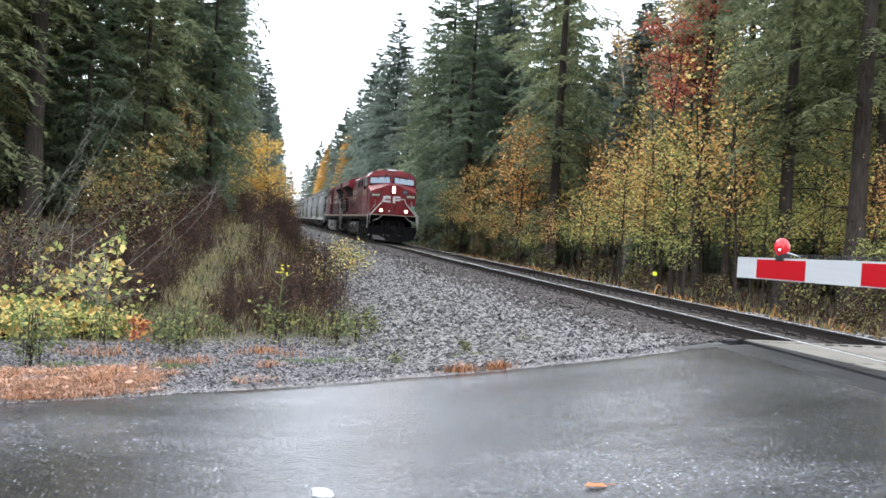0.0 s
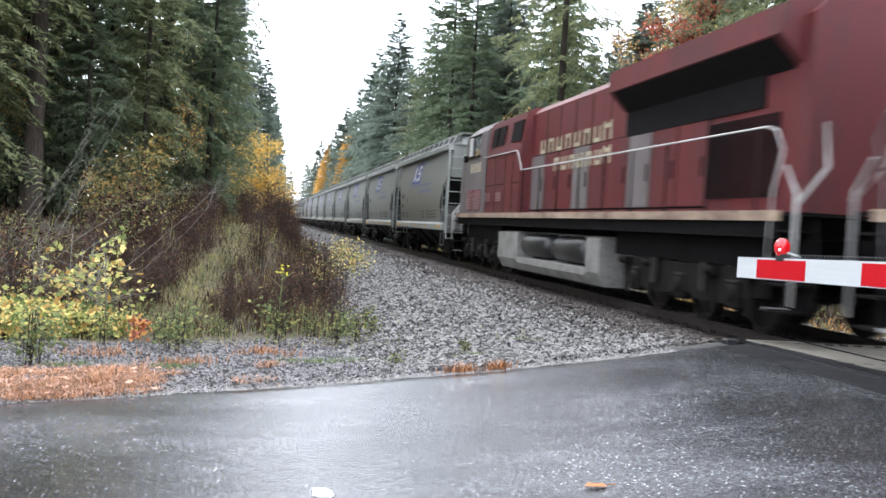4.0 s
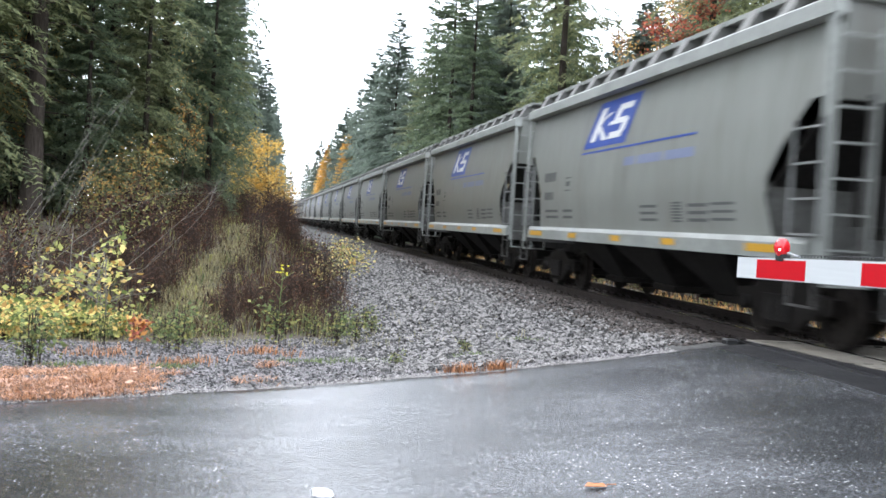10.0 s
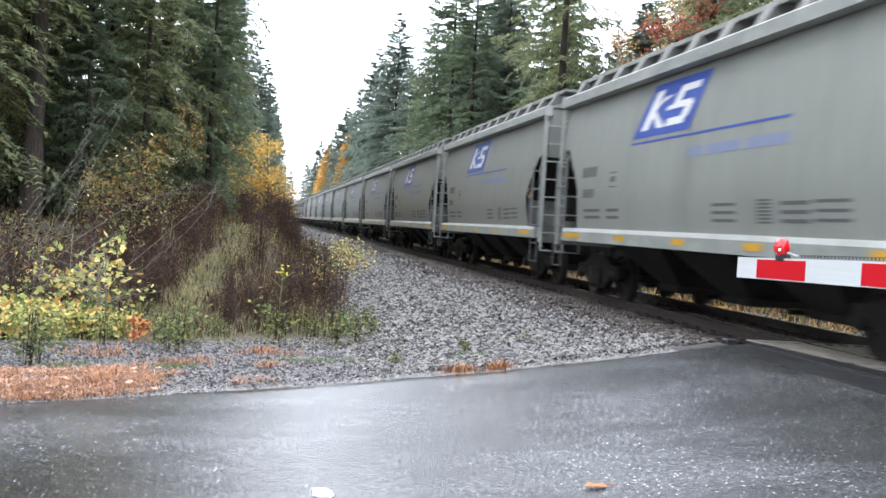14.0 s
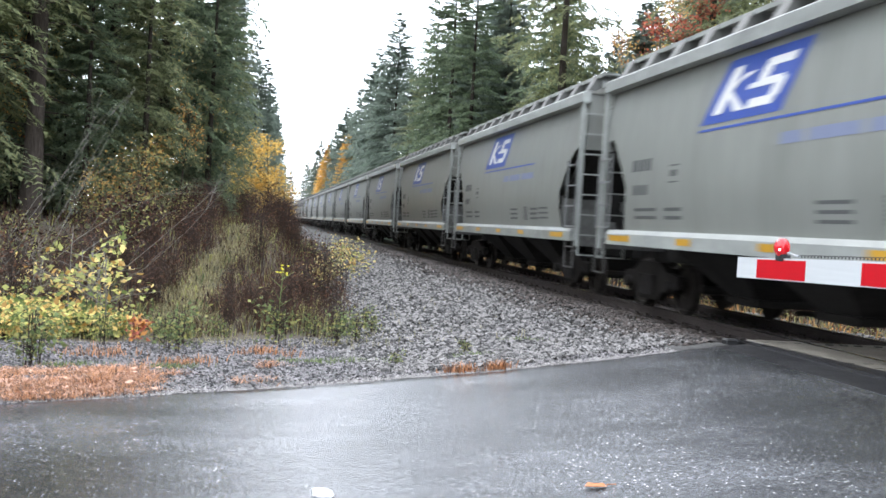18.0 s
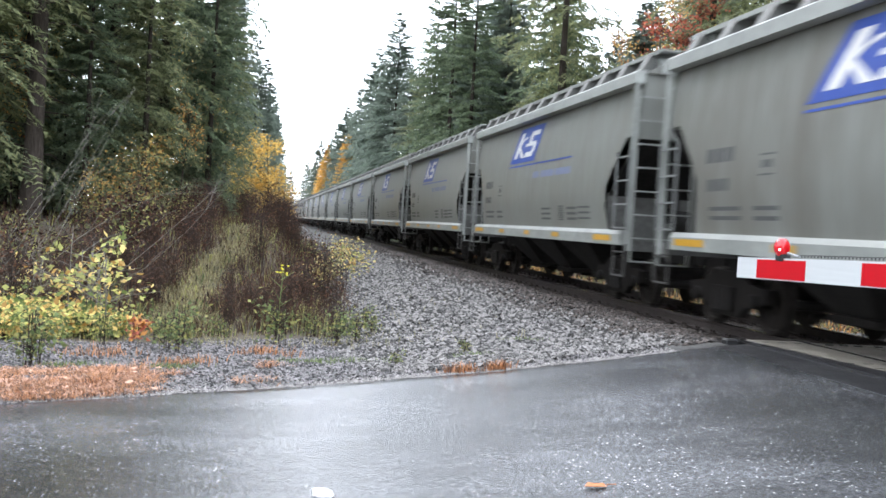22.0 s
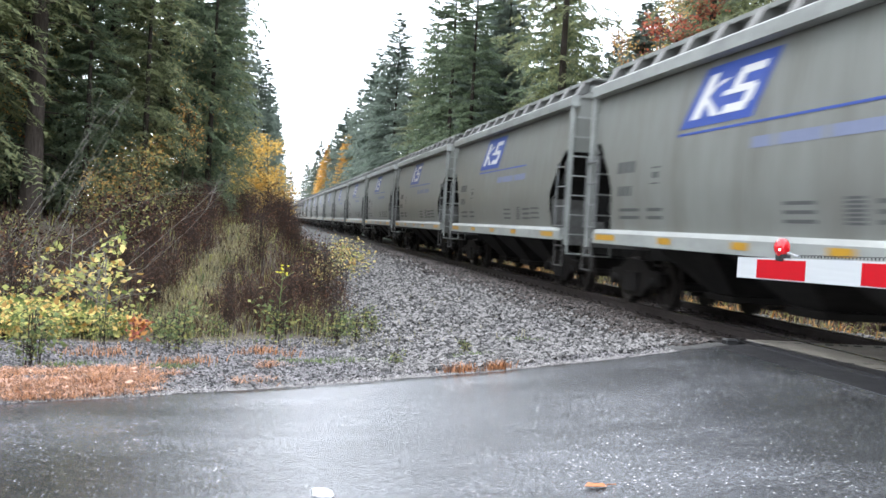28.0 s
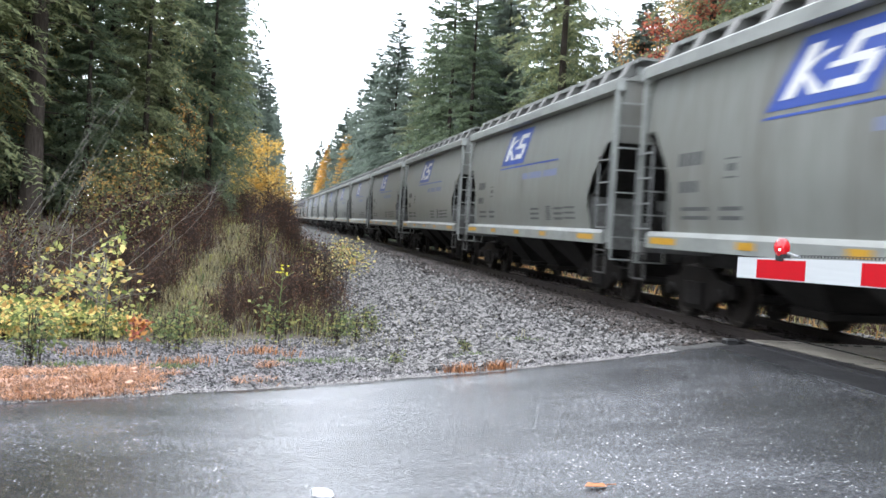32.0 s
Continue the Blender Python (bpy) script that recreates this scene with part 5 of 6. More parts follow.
def leafy(name, seed, h, spread, mat, stems=1, limbs=14, leaves=1200, size=0.09, low=0.15, bark="twig", r=0.03, label="", category="tree", clump=0.35, mats=None):
    """A young broadleaf tree or shrub: stems, limbs and many single leaves in loose clumps."""
    rnd = random.Random(seed)
    tree = empty(name)
    bm, limb_bm = bmesh.new(), bmesh.new()
    tips = []
    for q in range(stems):
        ox, oy = (rnd.uniform(-0.25, 0.25) * spread, rnd.uniform(-0.25, 0.25) * spread) if stems > 1 else (0, 0)
        hh = h * rnd.uniform(0.75, 1.0) if stems > 1 else h
        lx, ly = rnd.uniform(-0.12, 0.12) * hh, rnd.uniform(-0.12, 0.12) * hh
        tube(bm, [(ox, oy, -0.2), (ox + lx * 0.3, oy + ly * 0.2, hh * 0.35), (ox + lx * 0.6, oy + ly * 0.7, hh * 0.7), (ox + lx, oy + ly, hh)], [r * 1.1, r, r * 0.6, 0.006], 6)
        for k in range(max(3, limbs // stems)):
            t = lerp(low, 0.98, rnd.random())
            bx, by, bz = ox + lx * t, oy + ly * t, hh * t
            a = rnd.uniform(0, 6.283)
            ln = spread * rnd.uniform(0.5, 1.05) * (1 - 0.55 * abs(t - 0.45))
            up = rnd.uniform(0.2, 0.9)
            p1 = (bx + math.cos(a) * ln * 0.5, by + math.sin(a) * ln * 0.5, bz + ln * up * 0.5)
            p2 = (bx + math.cos(a) * ln, by + math.sin(a) * ln, bz + ln * up * 0.75)
            tube(limb_bm, [(bx, by, bz), p1, p2], [r * 0.4 * (1 - t * 0.6) + 0.004, r * 0.25 + 0.002, 0.003], 4, cap=False)
            for w in range(3):
                s = rnd.uniform(0.35, 1.0)
                tips.append((lerp(bx, p2[0], s), lerp(by, p2[1], s), lerp(bz, p2[2], s)))
    stem = part("stem" if stems > 1 else "trunk", bm, M[bark], tree)
    if stems > 1:
        stem["kind"] = "stuff"
    part("branchwork", limb_bm, M[bark], tree)["kind"] = "stuff"
    for mi, mm in enumerate(mats or [mat]):
        verts, faces = [], []
        for i in range(leaves // len(mats or [mat])):
            c = tips[rnd.randrange(len(tips))]
            x, y, z = (c[j] + rnd.gauss(0, clump) * (0.8 if j == 2 else 1) for j in range(3))
            if z < 0.05:
                z = rnd.uniform(0.05, 0.3)
            u = Vector((rnd.gauss(0, 1), rnd.gauss(0, 1), rnd.gauss(0, 0.6))).normalized()
            v = u.orthogonal().normalized()
            v = (Matrix.Rotation(rnd.uniform(0, 6.283), 3, u) @ v)
            s = size * rnd.uniform(0.6, 1.3)
            n0 = len(verts)
            p = Vector((x, y, z))
            verts += [p - u * s * 0.6, p + v * s * 0.34 - u * 0.05 * s, p + u * s * 0.6, p - v * s * 0.34 - u * 0.05 * s]
            faces += [(n0, n0 + 1, n0 + 2, n0 + 3)]
        lf = new("foliage", mesh_of("foliage", verts, faces, M[mm]))
        lf.parent = tree
        lf["kind"] = "stuff"
    return tagged(tree, label, category)


def put(ob, x, y, turn=0.0, s=1.0, dz=0.0):
    """Stand a template at a place."""
    ob.matrix_basis = Matrix.Translation((x, y, ground_z(x, y) + dz)) @ Matrix.Rotation(radians(turn), 4, "Z") @ Matrix.Scale(s, 4)
    return ob


def again(ob, x, y, turn=0.0, s=1.0, dz=0.0, label=""):
    c = copy_thing(ob, Matrix.Identity(4))
    if label:
        tagged(c, label)
    return put(c, x, y, turn, s, dz)


def forest():
    rnd = random.Random(21)
    NEAR = "tall dark fir with drooping boughs at the forest edge"
    a = put(conifer(1, 27, 5.2, 1.8, "needle", whorl=0.62, per=6, twigs=16, subs=7, width=0.065, dead=10, label=NEAR), -4.6, 46, 20)
    b = put(conifer(2, 25, 4.9, 1.4, "needle_light", whorl=0.62, per=6, twigs=16, subs=7, width=0.065, dead=12, label=NEAR), -6.2, 42, 70)
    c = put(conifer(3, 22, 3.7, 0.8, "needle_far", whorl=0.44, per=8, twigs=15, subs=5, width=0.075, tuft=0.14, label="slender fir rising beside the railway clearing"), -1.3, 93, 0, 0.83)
    d = put(conifer(4, 26, 4.4, 6.4, "needle_light", whorl=0.74, per=5, twigs=16, subs=7, width=0.06, dead=26, label="tall fir with a bare trunk and dead lower limbs"), 15.2, 52, 0)
    e = put(conifer(5, 20, 4.2, 0.6, "needle_far", whorl=0.44, per=8, twigs=15, subs=5, width=0.075, tuft=0.14, label="haze-tinted fir in the distant forest edge"), 15.4, 112, 0)
    f = put(conifer(6, 24, 5.0, 1.2, "needle", whorl=0.60, per=6, twigs=16, subs=7, width=0.065, dead=8, label="broad olive-green fir at the forest edge"), 15.2, 76, 0)
    larch = put(conifer(7, 17, 3.1, 1.0, "larch", whorl=0.36, per=9, twigs=14, subs=4, tuft=0.13, label="golden autumn larch among dark firs", droop=0.2), 13.3, 172, 0)
    # near side of the clearing
    for ob, x, y, tn, s in ((d, -7.2, 34, 10, 1.05), (b, -11.2, 45, 10, 1.0), (a, -13.6, 50, 80, 1.0), (b, -4.4, 38, 40, 0.5), (a, -5.9, 35.5, 300, 0.4), (a, -2.6, 45, 60, 0.5), (b, -2.2, 52, 160, 0.5), (a, -8.6, 39, 130, 1.0), (b, -9.4, 31.5, 200, 1.0), (a, -12.5, 35, 250, 0.95), (a, -5.6, 58, 80, 0.98), (b, -5.2, 68, 40, 0.95),
                            (c, -3.4, 80, 90, 1.1), (a, -7.5, 50, 10, 0.9), (b, -10.5, 47, 95, 1.0), (a, -15, 42, 160, 1.0), (b, -17.5, 36, 210, 1.0), (b, -20, 33, 15, 1.0), (a, -7.5, 90, 0, 0.9),
                            (b, -14, 60, 33, 1.0), (a, -11, 72, 77, 1.0), (b, -20, 50, 5, 1.05), (a, -26, 42, 44, 1.0), (b, -24, 33, 99, 1.0)):
        again(ob, x + rnd.uniform(-0.2, 0.2), y, tn, s)
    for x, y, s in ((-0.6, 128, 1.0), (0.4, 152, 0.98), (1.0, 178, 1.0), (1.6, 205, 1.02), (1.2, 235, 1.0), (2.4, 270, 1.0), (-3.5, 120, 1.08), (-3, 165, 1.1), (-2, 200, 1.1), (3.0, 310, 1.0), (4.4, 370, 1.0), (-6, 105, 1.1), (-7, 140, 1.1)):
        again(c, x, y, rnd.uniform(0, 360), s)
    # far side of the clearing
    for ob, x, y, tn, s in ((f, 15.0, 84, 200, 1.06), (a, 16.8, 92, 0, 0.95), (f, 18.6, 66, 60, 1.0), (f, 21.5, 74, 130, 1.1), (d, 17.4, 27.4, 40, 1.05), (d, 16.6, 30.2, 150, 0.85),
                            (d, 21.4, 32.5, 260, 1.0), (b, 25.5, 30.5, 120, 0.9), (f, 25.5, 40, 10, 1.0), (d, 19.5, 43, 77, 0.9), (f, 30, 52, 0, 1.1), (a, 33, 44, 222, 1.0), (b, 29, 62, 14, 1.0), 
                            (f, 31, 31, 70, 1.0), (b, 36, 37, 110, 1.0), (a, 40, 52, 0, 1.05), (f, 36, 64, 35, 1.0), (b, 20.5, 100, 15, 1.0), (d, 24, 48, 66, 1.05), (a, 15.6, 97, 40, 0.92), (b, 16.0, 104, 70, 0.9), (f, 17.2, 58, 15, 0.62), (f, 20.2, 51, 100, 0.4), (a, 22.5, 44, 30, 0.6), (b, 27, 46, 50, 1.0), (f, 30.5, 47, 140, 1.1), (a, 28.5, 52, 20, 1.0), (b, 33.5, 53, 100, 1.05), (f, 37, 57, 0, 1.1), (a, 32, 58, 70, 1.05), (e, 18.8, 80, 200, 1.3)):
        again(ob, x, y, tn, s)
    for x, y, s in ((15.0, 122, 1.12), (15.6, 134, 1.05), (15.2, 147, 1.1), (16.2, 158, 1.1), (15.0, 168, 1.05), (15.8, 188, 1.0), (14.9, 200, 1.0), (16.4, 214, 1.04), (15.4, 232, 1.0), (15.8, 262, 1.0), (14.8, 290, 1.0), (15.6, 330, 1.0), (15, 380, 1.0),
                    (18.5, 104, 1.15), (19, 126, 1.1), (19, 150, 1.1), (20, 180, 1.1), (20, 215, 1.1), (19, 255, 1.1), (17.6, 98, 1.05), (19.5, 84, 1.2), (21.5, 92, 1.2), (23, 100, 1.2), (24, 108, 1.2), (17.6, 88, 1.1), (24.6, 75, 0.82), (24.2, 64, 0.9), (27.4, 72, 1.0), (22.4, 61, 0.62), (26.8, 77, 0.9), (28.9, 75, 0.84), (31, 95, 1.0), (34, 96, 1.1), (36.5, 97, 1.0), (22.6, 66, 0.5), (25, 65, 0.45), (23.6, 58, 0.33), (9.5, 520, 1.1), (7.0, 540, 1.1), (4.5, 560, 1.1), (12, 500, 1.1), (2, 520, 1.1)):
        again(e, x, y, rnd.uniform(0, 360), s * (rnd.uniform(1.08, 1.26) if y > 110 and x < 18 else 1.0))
    for x, y, s in ((13.6, 232, 1.12), (13.2, 246, 0.95)):
        again(larch, x, y, rnd.uniform(0, 360), s)
    bush = put(leafy("golden_tree", 8, 6.0, 1.9, "leaf_gold", limbs=30, leaves=2400, size=0.15, low=0.34, r=0.06, clump=0.30, mats=["larch"], label="bushy golden tree beside the track"), 0.35, 60, 0)
    again(bush, -0.5, 63, 100, 1.0)
    again(bush, 0.9, 66, 200, 0.6)
    # the wood goes on behind its edge
    for i in range(46):
        y = rnd.uniform(34, 190)
        x = rnd.uniform(34, 78) if i % 2 else rnd.uniform(26, 44)
        again(e, x, y, rnd.uniform(0, 360), rnd.uniform(0.9, 1.2), label="dark fir deep in the wood")
    for i in range(16):
        again(e, -rnd.uniform(22, 60), rnd.uniform(30, 140), rnd.uniform(0, 360), rnd.uniform(0.9, 1.2), label="dark fir deep in the wood")
    # unseen firs added behind and beside the road: close the place, block light
    for i in range(26):
        ang = radians(100 + i * 10.5)
        rr = rnd.uniform(26, 40)
        x, y = 2 + rr * math.cos(ang), -4 + rr * math.sin(ang)
        if y < 12 and abs(x - TRACK_X) > 8 and abs(y - 2) > 7:
            again(e, x, y, rnd.uniform(0, 360), rnd.uniform(0.9, 1.15), label="unseen fir added behind the road to block light")


def undergrowth():
    rnd = random.Random(31)
    SAP = "thin young broadleaf tree with yellow autumn leaves"
    g = put(leafy("sapling", 11, 5.8, 1.6, "leaf_gold", low=0.46, r=0.04, limbs=22, leaves=640, size=0.108, clump=0.25, mats=["leaf_gold", "leaf_lime", "leaf_olive"], label=SAP), 14.0, 33, 0)
    h = put(leafy("sapling", 12, 4.8, 1.4, "leaf_lime", low=0.46, r=0.036, limbs=20, leaves=640, size=0.115, clump=0.25, mats=["leaf_lime", "leaf_pale", "leaf_olive"], label="thin sapling with yellow-green leaves"), 14.6, 36, 0)
    o = put(leafy("sapling", 13, 6.2, 1.7, "leaf_orange", low=0.46, r=0.04, limbs=24, leaves=640, size=0.112, clump=0.25, mats=["leaf_orange", "leaf_gold"], label="young tree with orange and yellow leaves"), 15.0, 30, 0)
    red = put(leafy("maple_tree", 14, 11.2, 1.5, "leaf_red", limbs=24, leaves=1700, size=0.14, clump=0.26, low=0.66, r=0.07, label="slender maple with rusty red crown"), 17.6, 40.5, 0)
    for ob, x, y, s in ((o, 15.1, 33, 1.3), (g, 14.6, 34.5, 1.05), (g, 13.6, 32, 0.85), (o, 13.0, 33.5, 0.75), (g, 12.6, 35.5, 0.6), (o, 14.2, 36.5, 0.95), (h, 13.2, 30.2, 0.55), (g, 15.4, 31.0, 0.7), (h, 16.4, 33, 0.75), (g, 12.4, 38.5, 0.62),
                        (o, 13.4, 40, 0.8), (h, 14.8, 41, 0.8), (g, 16.0, 37.5, 1.0), (g, 13.0, 48, 0.5), (g, 12.8, 54, 0.55), (o, 13.4, 58, 0.5), (g, 13.2, 63, 0.6), (h, 13.8, 52, 0.5), (o, 15.4, 60, 1.25), (o, 16.6, 64, 1.4), (o, 17.0, 57, 1.2), (g, 14.6, 69, 1.0),
                        (o, 18.8, 47, 1.3), (g, 19.5, 51, 1.6), (h, 18, 43.5, 1.2), (h, 20.5, 44, 1.3), (h, 18.2, 34, 0.9), (h, 19.6, 36, 1.0), (h, 20.2, 32, 0.9), (g, 21.5, 36, 1.1), (h, 22.5, 33, 1.0), (g, 18.5, 30, 0.6), (h, 20.5, 28.5, 0.8), (h, 23.8, 30.5, 1.1),
                        (o, 25, 32, 1.2), (g, 24.5, 36, 1.3), (h, 22, 40, 1.4), (o, 26.5, 36, 1.4), (o, 19.8, 24.6, 0.9), (g, 16.8, 46, 0.8), (h, 16.2, 50, 0.8), (h, 15.2, 44.5, 0.6), (g, 15.8, 28.6, 0.5), (h, 17.0, 25.6, 0.6), (g, 12.2, 33, 0.7), (h, 12.6, 31.5, 0.6), (g, 12.9, 35, 0.85), (o, 13.3, 36.5, 0.95), (h, 13.8, 33.6, 0.9), (g, 14.2, 31.5, 0.8), (h, 15.8, 29.8, 0.8), (h, 17, 31, 0.9), (g, 13.6, 43, 0.7), (h, 14.4, 47, 0.7), (h, 19.0, 55, 1.1), (o, 21.2, 60, 1.3), (g, 17.2, 29, 0.8), (o, 18.6, 28.6, 0.8), (h, 17.9, 30.5, 0.9), (g, 19.4, 30, 0.9), (g, 13.0, 70, 0.8), (o, 13.6, 74, 0.9), (o, 12.9, 45, 0.55), (o, 13.0, 51, 0.6), (g, 14, 61, 0.8)):
        again(ob, x, y, rnd.uniform(0, 360), s)
    again(red, 18.9, 43.5, 100, 1.12)
    birch = put(leafy("aspen_tree", 15, 17, 1.5, "leaf_gold", limbs=30, leaves=800, size=0.14, low=0.45, bark="pale_bark", r=0.11, label="tall pale-trunked aspen losing its yellow leaves", mats=["leaf_gold", "leaf_orange"]), 20.6, 55.5, 0)
    again(birch, 22.6, 57, 90, 1.05)
    again(birch, 23.4, 60.5, 180, 0.95)
    pole = put(leafy("pole_tree", 26, 9.5, 1.2, "leaf_gold", limbs=16, leaves=260, size=0.115, low=0.45, r=0.065, clump=0.25, bark="bark", mats=["leaf_gold", "leaf_lime"], label="slender dark-stemmed young tree with few yellow leaves"), 14.7, 33.6, 0)
    for x, y, s in ((18.6, 36, 1.0), (16.2, 32.6, 0.8), (18.9, 34, 0.9), (15.2, 38, 1.05), (13.6, 31, 0.6), (14.2, 35, 0.85), (12.9, 32.8, 0.5), (17.2, 34.5, 1.1)):
        again(pole, x, y, rnd.uniform(0, 360), s)
    gm = put(leafy("golden_maple", 27, 8.6, 2.6, "leaf_orange", limbs=40, leaves=2200, size=0.13, low=0.3, r=0.08, clump=0.42, mats=["leaf_orange", "leaf_bronze"], label="broad maple in orange and gold among the firs"), 15.0, 58.5, 0)
    for x, y, s in ((16.6, 61, 1.0), (18.9, 58, 0.85), (13.9, 66, 0.7)):
        again(gm, x, y, rnd.uniform(0, 360), s)
    yt = put(leafy("yellow_maple", 28, 7.6, 2.4, "leaf_lime", limbs=36, leaves=2400, size=0.13, low=0.22, r=0.07, clump=0.42, mats=["leaf_lime", "leaf_gold", "leaf_olive"], label="yellowing maple in the shade of tall firs"), 21.4, 34.5, 0, 0.85)
    for x, y, s in ((23.6, 36.5, 1.0), (20.4, 39.5, 0.9), (25.6, 34, 0.9), (19.2, 47.5, 0.85), (22.4, 31.0, 0.6)):
        again(yt, x, y, rnd.uniform(0, 360), s)
    again(o, 18.3, 26.3, 40, 0.85)
    bz = put(leafy("bronze_shrub", 29, 2.7, 1.1, "leaf_bronze", stems=4, limbs=30, leaves=1000, size=0.075, r=0.014, low=0.3, clump=0.22, mats=["leaf_bronze", "leaf_olive", "leaf_bronze"], label="shrub with small bronze-yellow leaves under the firs", category="shrub"), -3.3, 28, 0)
    for x, y, s in ((-4.2, 27.5, 0.7),):
        again(bz, x, y, rnd.uniform(0, 360), s)
    snag = empty("dead_snag")
    sn = new("trunk", trunk_mesh(7.4, 0.16, rnd, M["bark"]))
    sn.parent = snag
    bm = bmesh.new()
    for k in range(7):
        a_, z = rnd.uniform(0, 6.28), rnd.uniform(2, 6.5)
        tube(bm, [(0, 0, z), (math.cos(a_) * 0.8, math.sin(a_) * 0.8, z + 0.2)], [0.03, 0.006], 4)
    part("dead_limb", bm, M["bark"], snag)["kind"] = "stuff"
    tagged(snag, "dark broken dead trunk among the saplings", "tree")
    put(snag, 15.6, 32.2)
    # yellow understorey between the near firs
    for ob, x, y, s in ((o, -3.4, 42, 0.8), (o, -9.4, 39.5, 1.25), (g, -7.8, 41.5, 1.3), (o, -8.4, 36, 0.8), (g, -2.4, 50, 1.0), (g, -1.6, 60, 0.9), (h, -2.0, 54, 0.6), (o, -5.2, 52, 1.7), (g, -4.2, 56, 1.7), (o, -3.6, 47.5, 1.2)):
        again(ob, x, y, rnd.uniform(0, 360), s)


def tall(x, y):
    """Height of the brush: low beside the ballast, uneven inside."""
    low = 1 - 0.5 * step(0.4, -0.4, x) * step(27, 23, y)
    return low * (0.30 + 0.75 * min(1.0, max(0.0, foot_x(y) - x) / 1.6)) * (1 + 0.45 * noise.noise(Vector((x * 1.3, y * 0.8, 4))))


def corridor(x, y):
    """Distance from the strip of long grass."""
    return abs(x - lerp(-1.45, -0.65, (y - 17) / 13)) if 14.5 < y < 36 else 9


def brush():
    """Shrubs, weeds, grass and litter along the near side."""
    rnd = random.Random(41)
    br = put(leafy("brown_shrub", 16, 1.5, 0.55, "leaf_brown", stems=14, limbs=84, leaves=1000, size=0.04, r=0.006, clump=0.15, mats=["leaf_brown", "leaf_brown", "leaf_russet"], label="withered brown shrub beside the ballast", category="shrub"), 1.2, 20, 0)
    spots = []
    for i in range(95):
        y = 16.5 + 42 * rnd.random() ** 1.6
        fx = foot_x(y)
        x = fx - 0.15 - rnd.random() ** 1.1 * (5.2 + y * 0.02)
        if corridor(x, y) > 0.5:
            spots.append((x, y, rnd.uniform(0.6, 1.15) * tall(x, y)))
    for i in range(12):
        spots.append((rnd.uniform(-0.9, 0.6), rnd.uniform(16.2, 19.5), rnd.uniform(0.3, 0.5)))
    for i in range(34):
        y = rnd.uniform(17.5, 29)
        spots.append((rnd.uniform(-4.6, lerp(-1.45, -0.65, (y - 17) / 13) - 0.45), y, rnd.uniform(0.5, 0.9)))
    spots.append((-3.75, 16.0, 1.15))
    for x, y, s in spots:
        again(br, x, y, rnd.uniform(0, 360), s)
    ol = put(leafy("olive_shrub", 17, 1.9, 0.8, "leaf_olive", stems=6, limbs=30, leaves=900, size=0.09, r=0.012, clump=0.2, mats=["leaf_olive", "leaf_brown", "leaf_brown"], label="mixed olive and brown shrub at the forest edge", category="shrub"), -3.0, 24, 0)
    for x, y, s in ((-4.2, 22, 0.6), (-5.5, 24, 0.7), (-3.6, 28, 0.6), (-2.6, 32, 0.7), (-6.5, 21, 0.7), (-7.6, 25, 0.8), (-2.0, 37, 0.7), (-0.8, 42, 0.7), (0.2, 50, 0.9), (1.0, 58, 0.9), (1.4, 68, 1.0), (2.0, 78, 1.0), (-5.0, 30, 0.7), (-8.5, 28.5, 0.8), (1.6, 36, 0.6), (1.9, 30, 0.5),
                    (11.6, 30, 0.7), (11.9, 35, 0.8), (12.4, 26, 0.7), (12.0, 42, 0.8), (12.2, 50, 0.9), (12.4, 58, 0.9), (12.6, 68, 1.0), (12.8, 80, 1.1), (13.2, 23.2, 0.8), (15.0, 23.4, 0.9), (16.6, 22.4, 1.0), (13.8, 21.2, 0.6), (18, 20.2, 0.9), (16, 20, 0.6)):
        again(ol, x, y, rnd.uniform(0, 360), s)
    ye = put(leafy("yellow_bramble", 18, 0.34, 0.42, "leaf_pale", stems=9, limbs=34, leaves=420, size=0.085, r=0.006, clump=0.10, mats=["leaf_pale", "leaf_lime", "leaf_gold", "leaf_green"], label="low bramble with lime and yellow leaves", category="shrub"), -3.8, 14.0, 0)
    for x, y, s in ((-3.3, 13.7, 1.0), (-2.8, 14.0, 0.95), (-2.3, 14.2, 0.85), (-3.6, 14.6, 1.15), (-3.0, 14.9, 1.1), (-2.4, 15.1, 1.0), (-1.9, 14.6, 0.75), (-3.4, 15.6, 1.2), (-2.7, 15.9, 1.0), (-2.1, 15.8, 0.8), (-3.9, 15.2, 1.2), (-3.1, 13.2, 0.7), (-2.6, 13.4, 0.6)):
        again(ye, x, y, rnd.uniform(0, 360), s)
    fg = put(leafy("red_weed", 19, 0.5, 0.25, "leaf_orange", stems=4, limbs=14, leaves=120, size=0.10, r=0.005, clump=0.09, mats=["leaf_orange", "leaf_red"], label="small weed turned orange and red", category="plant"), -1.55, 13.6, 0, 0.7)
    gw = put(leafy("green_weed", 20, 0.5, 0.26, "leaf_green", stems=7, limbs=21, leaves=170, size=0.05, r=0.004, clump=0.09, mats=["leaf_green", "leaf_olive"], label="green roadside weed on gravel", category="plant"), -1.1, 12.6, 0)
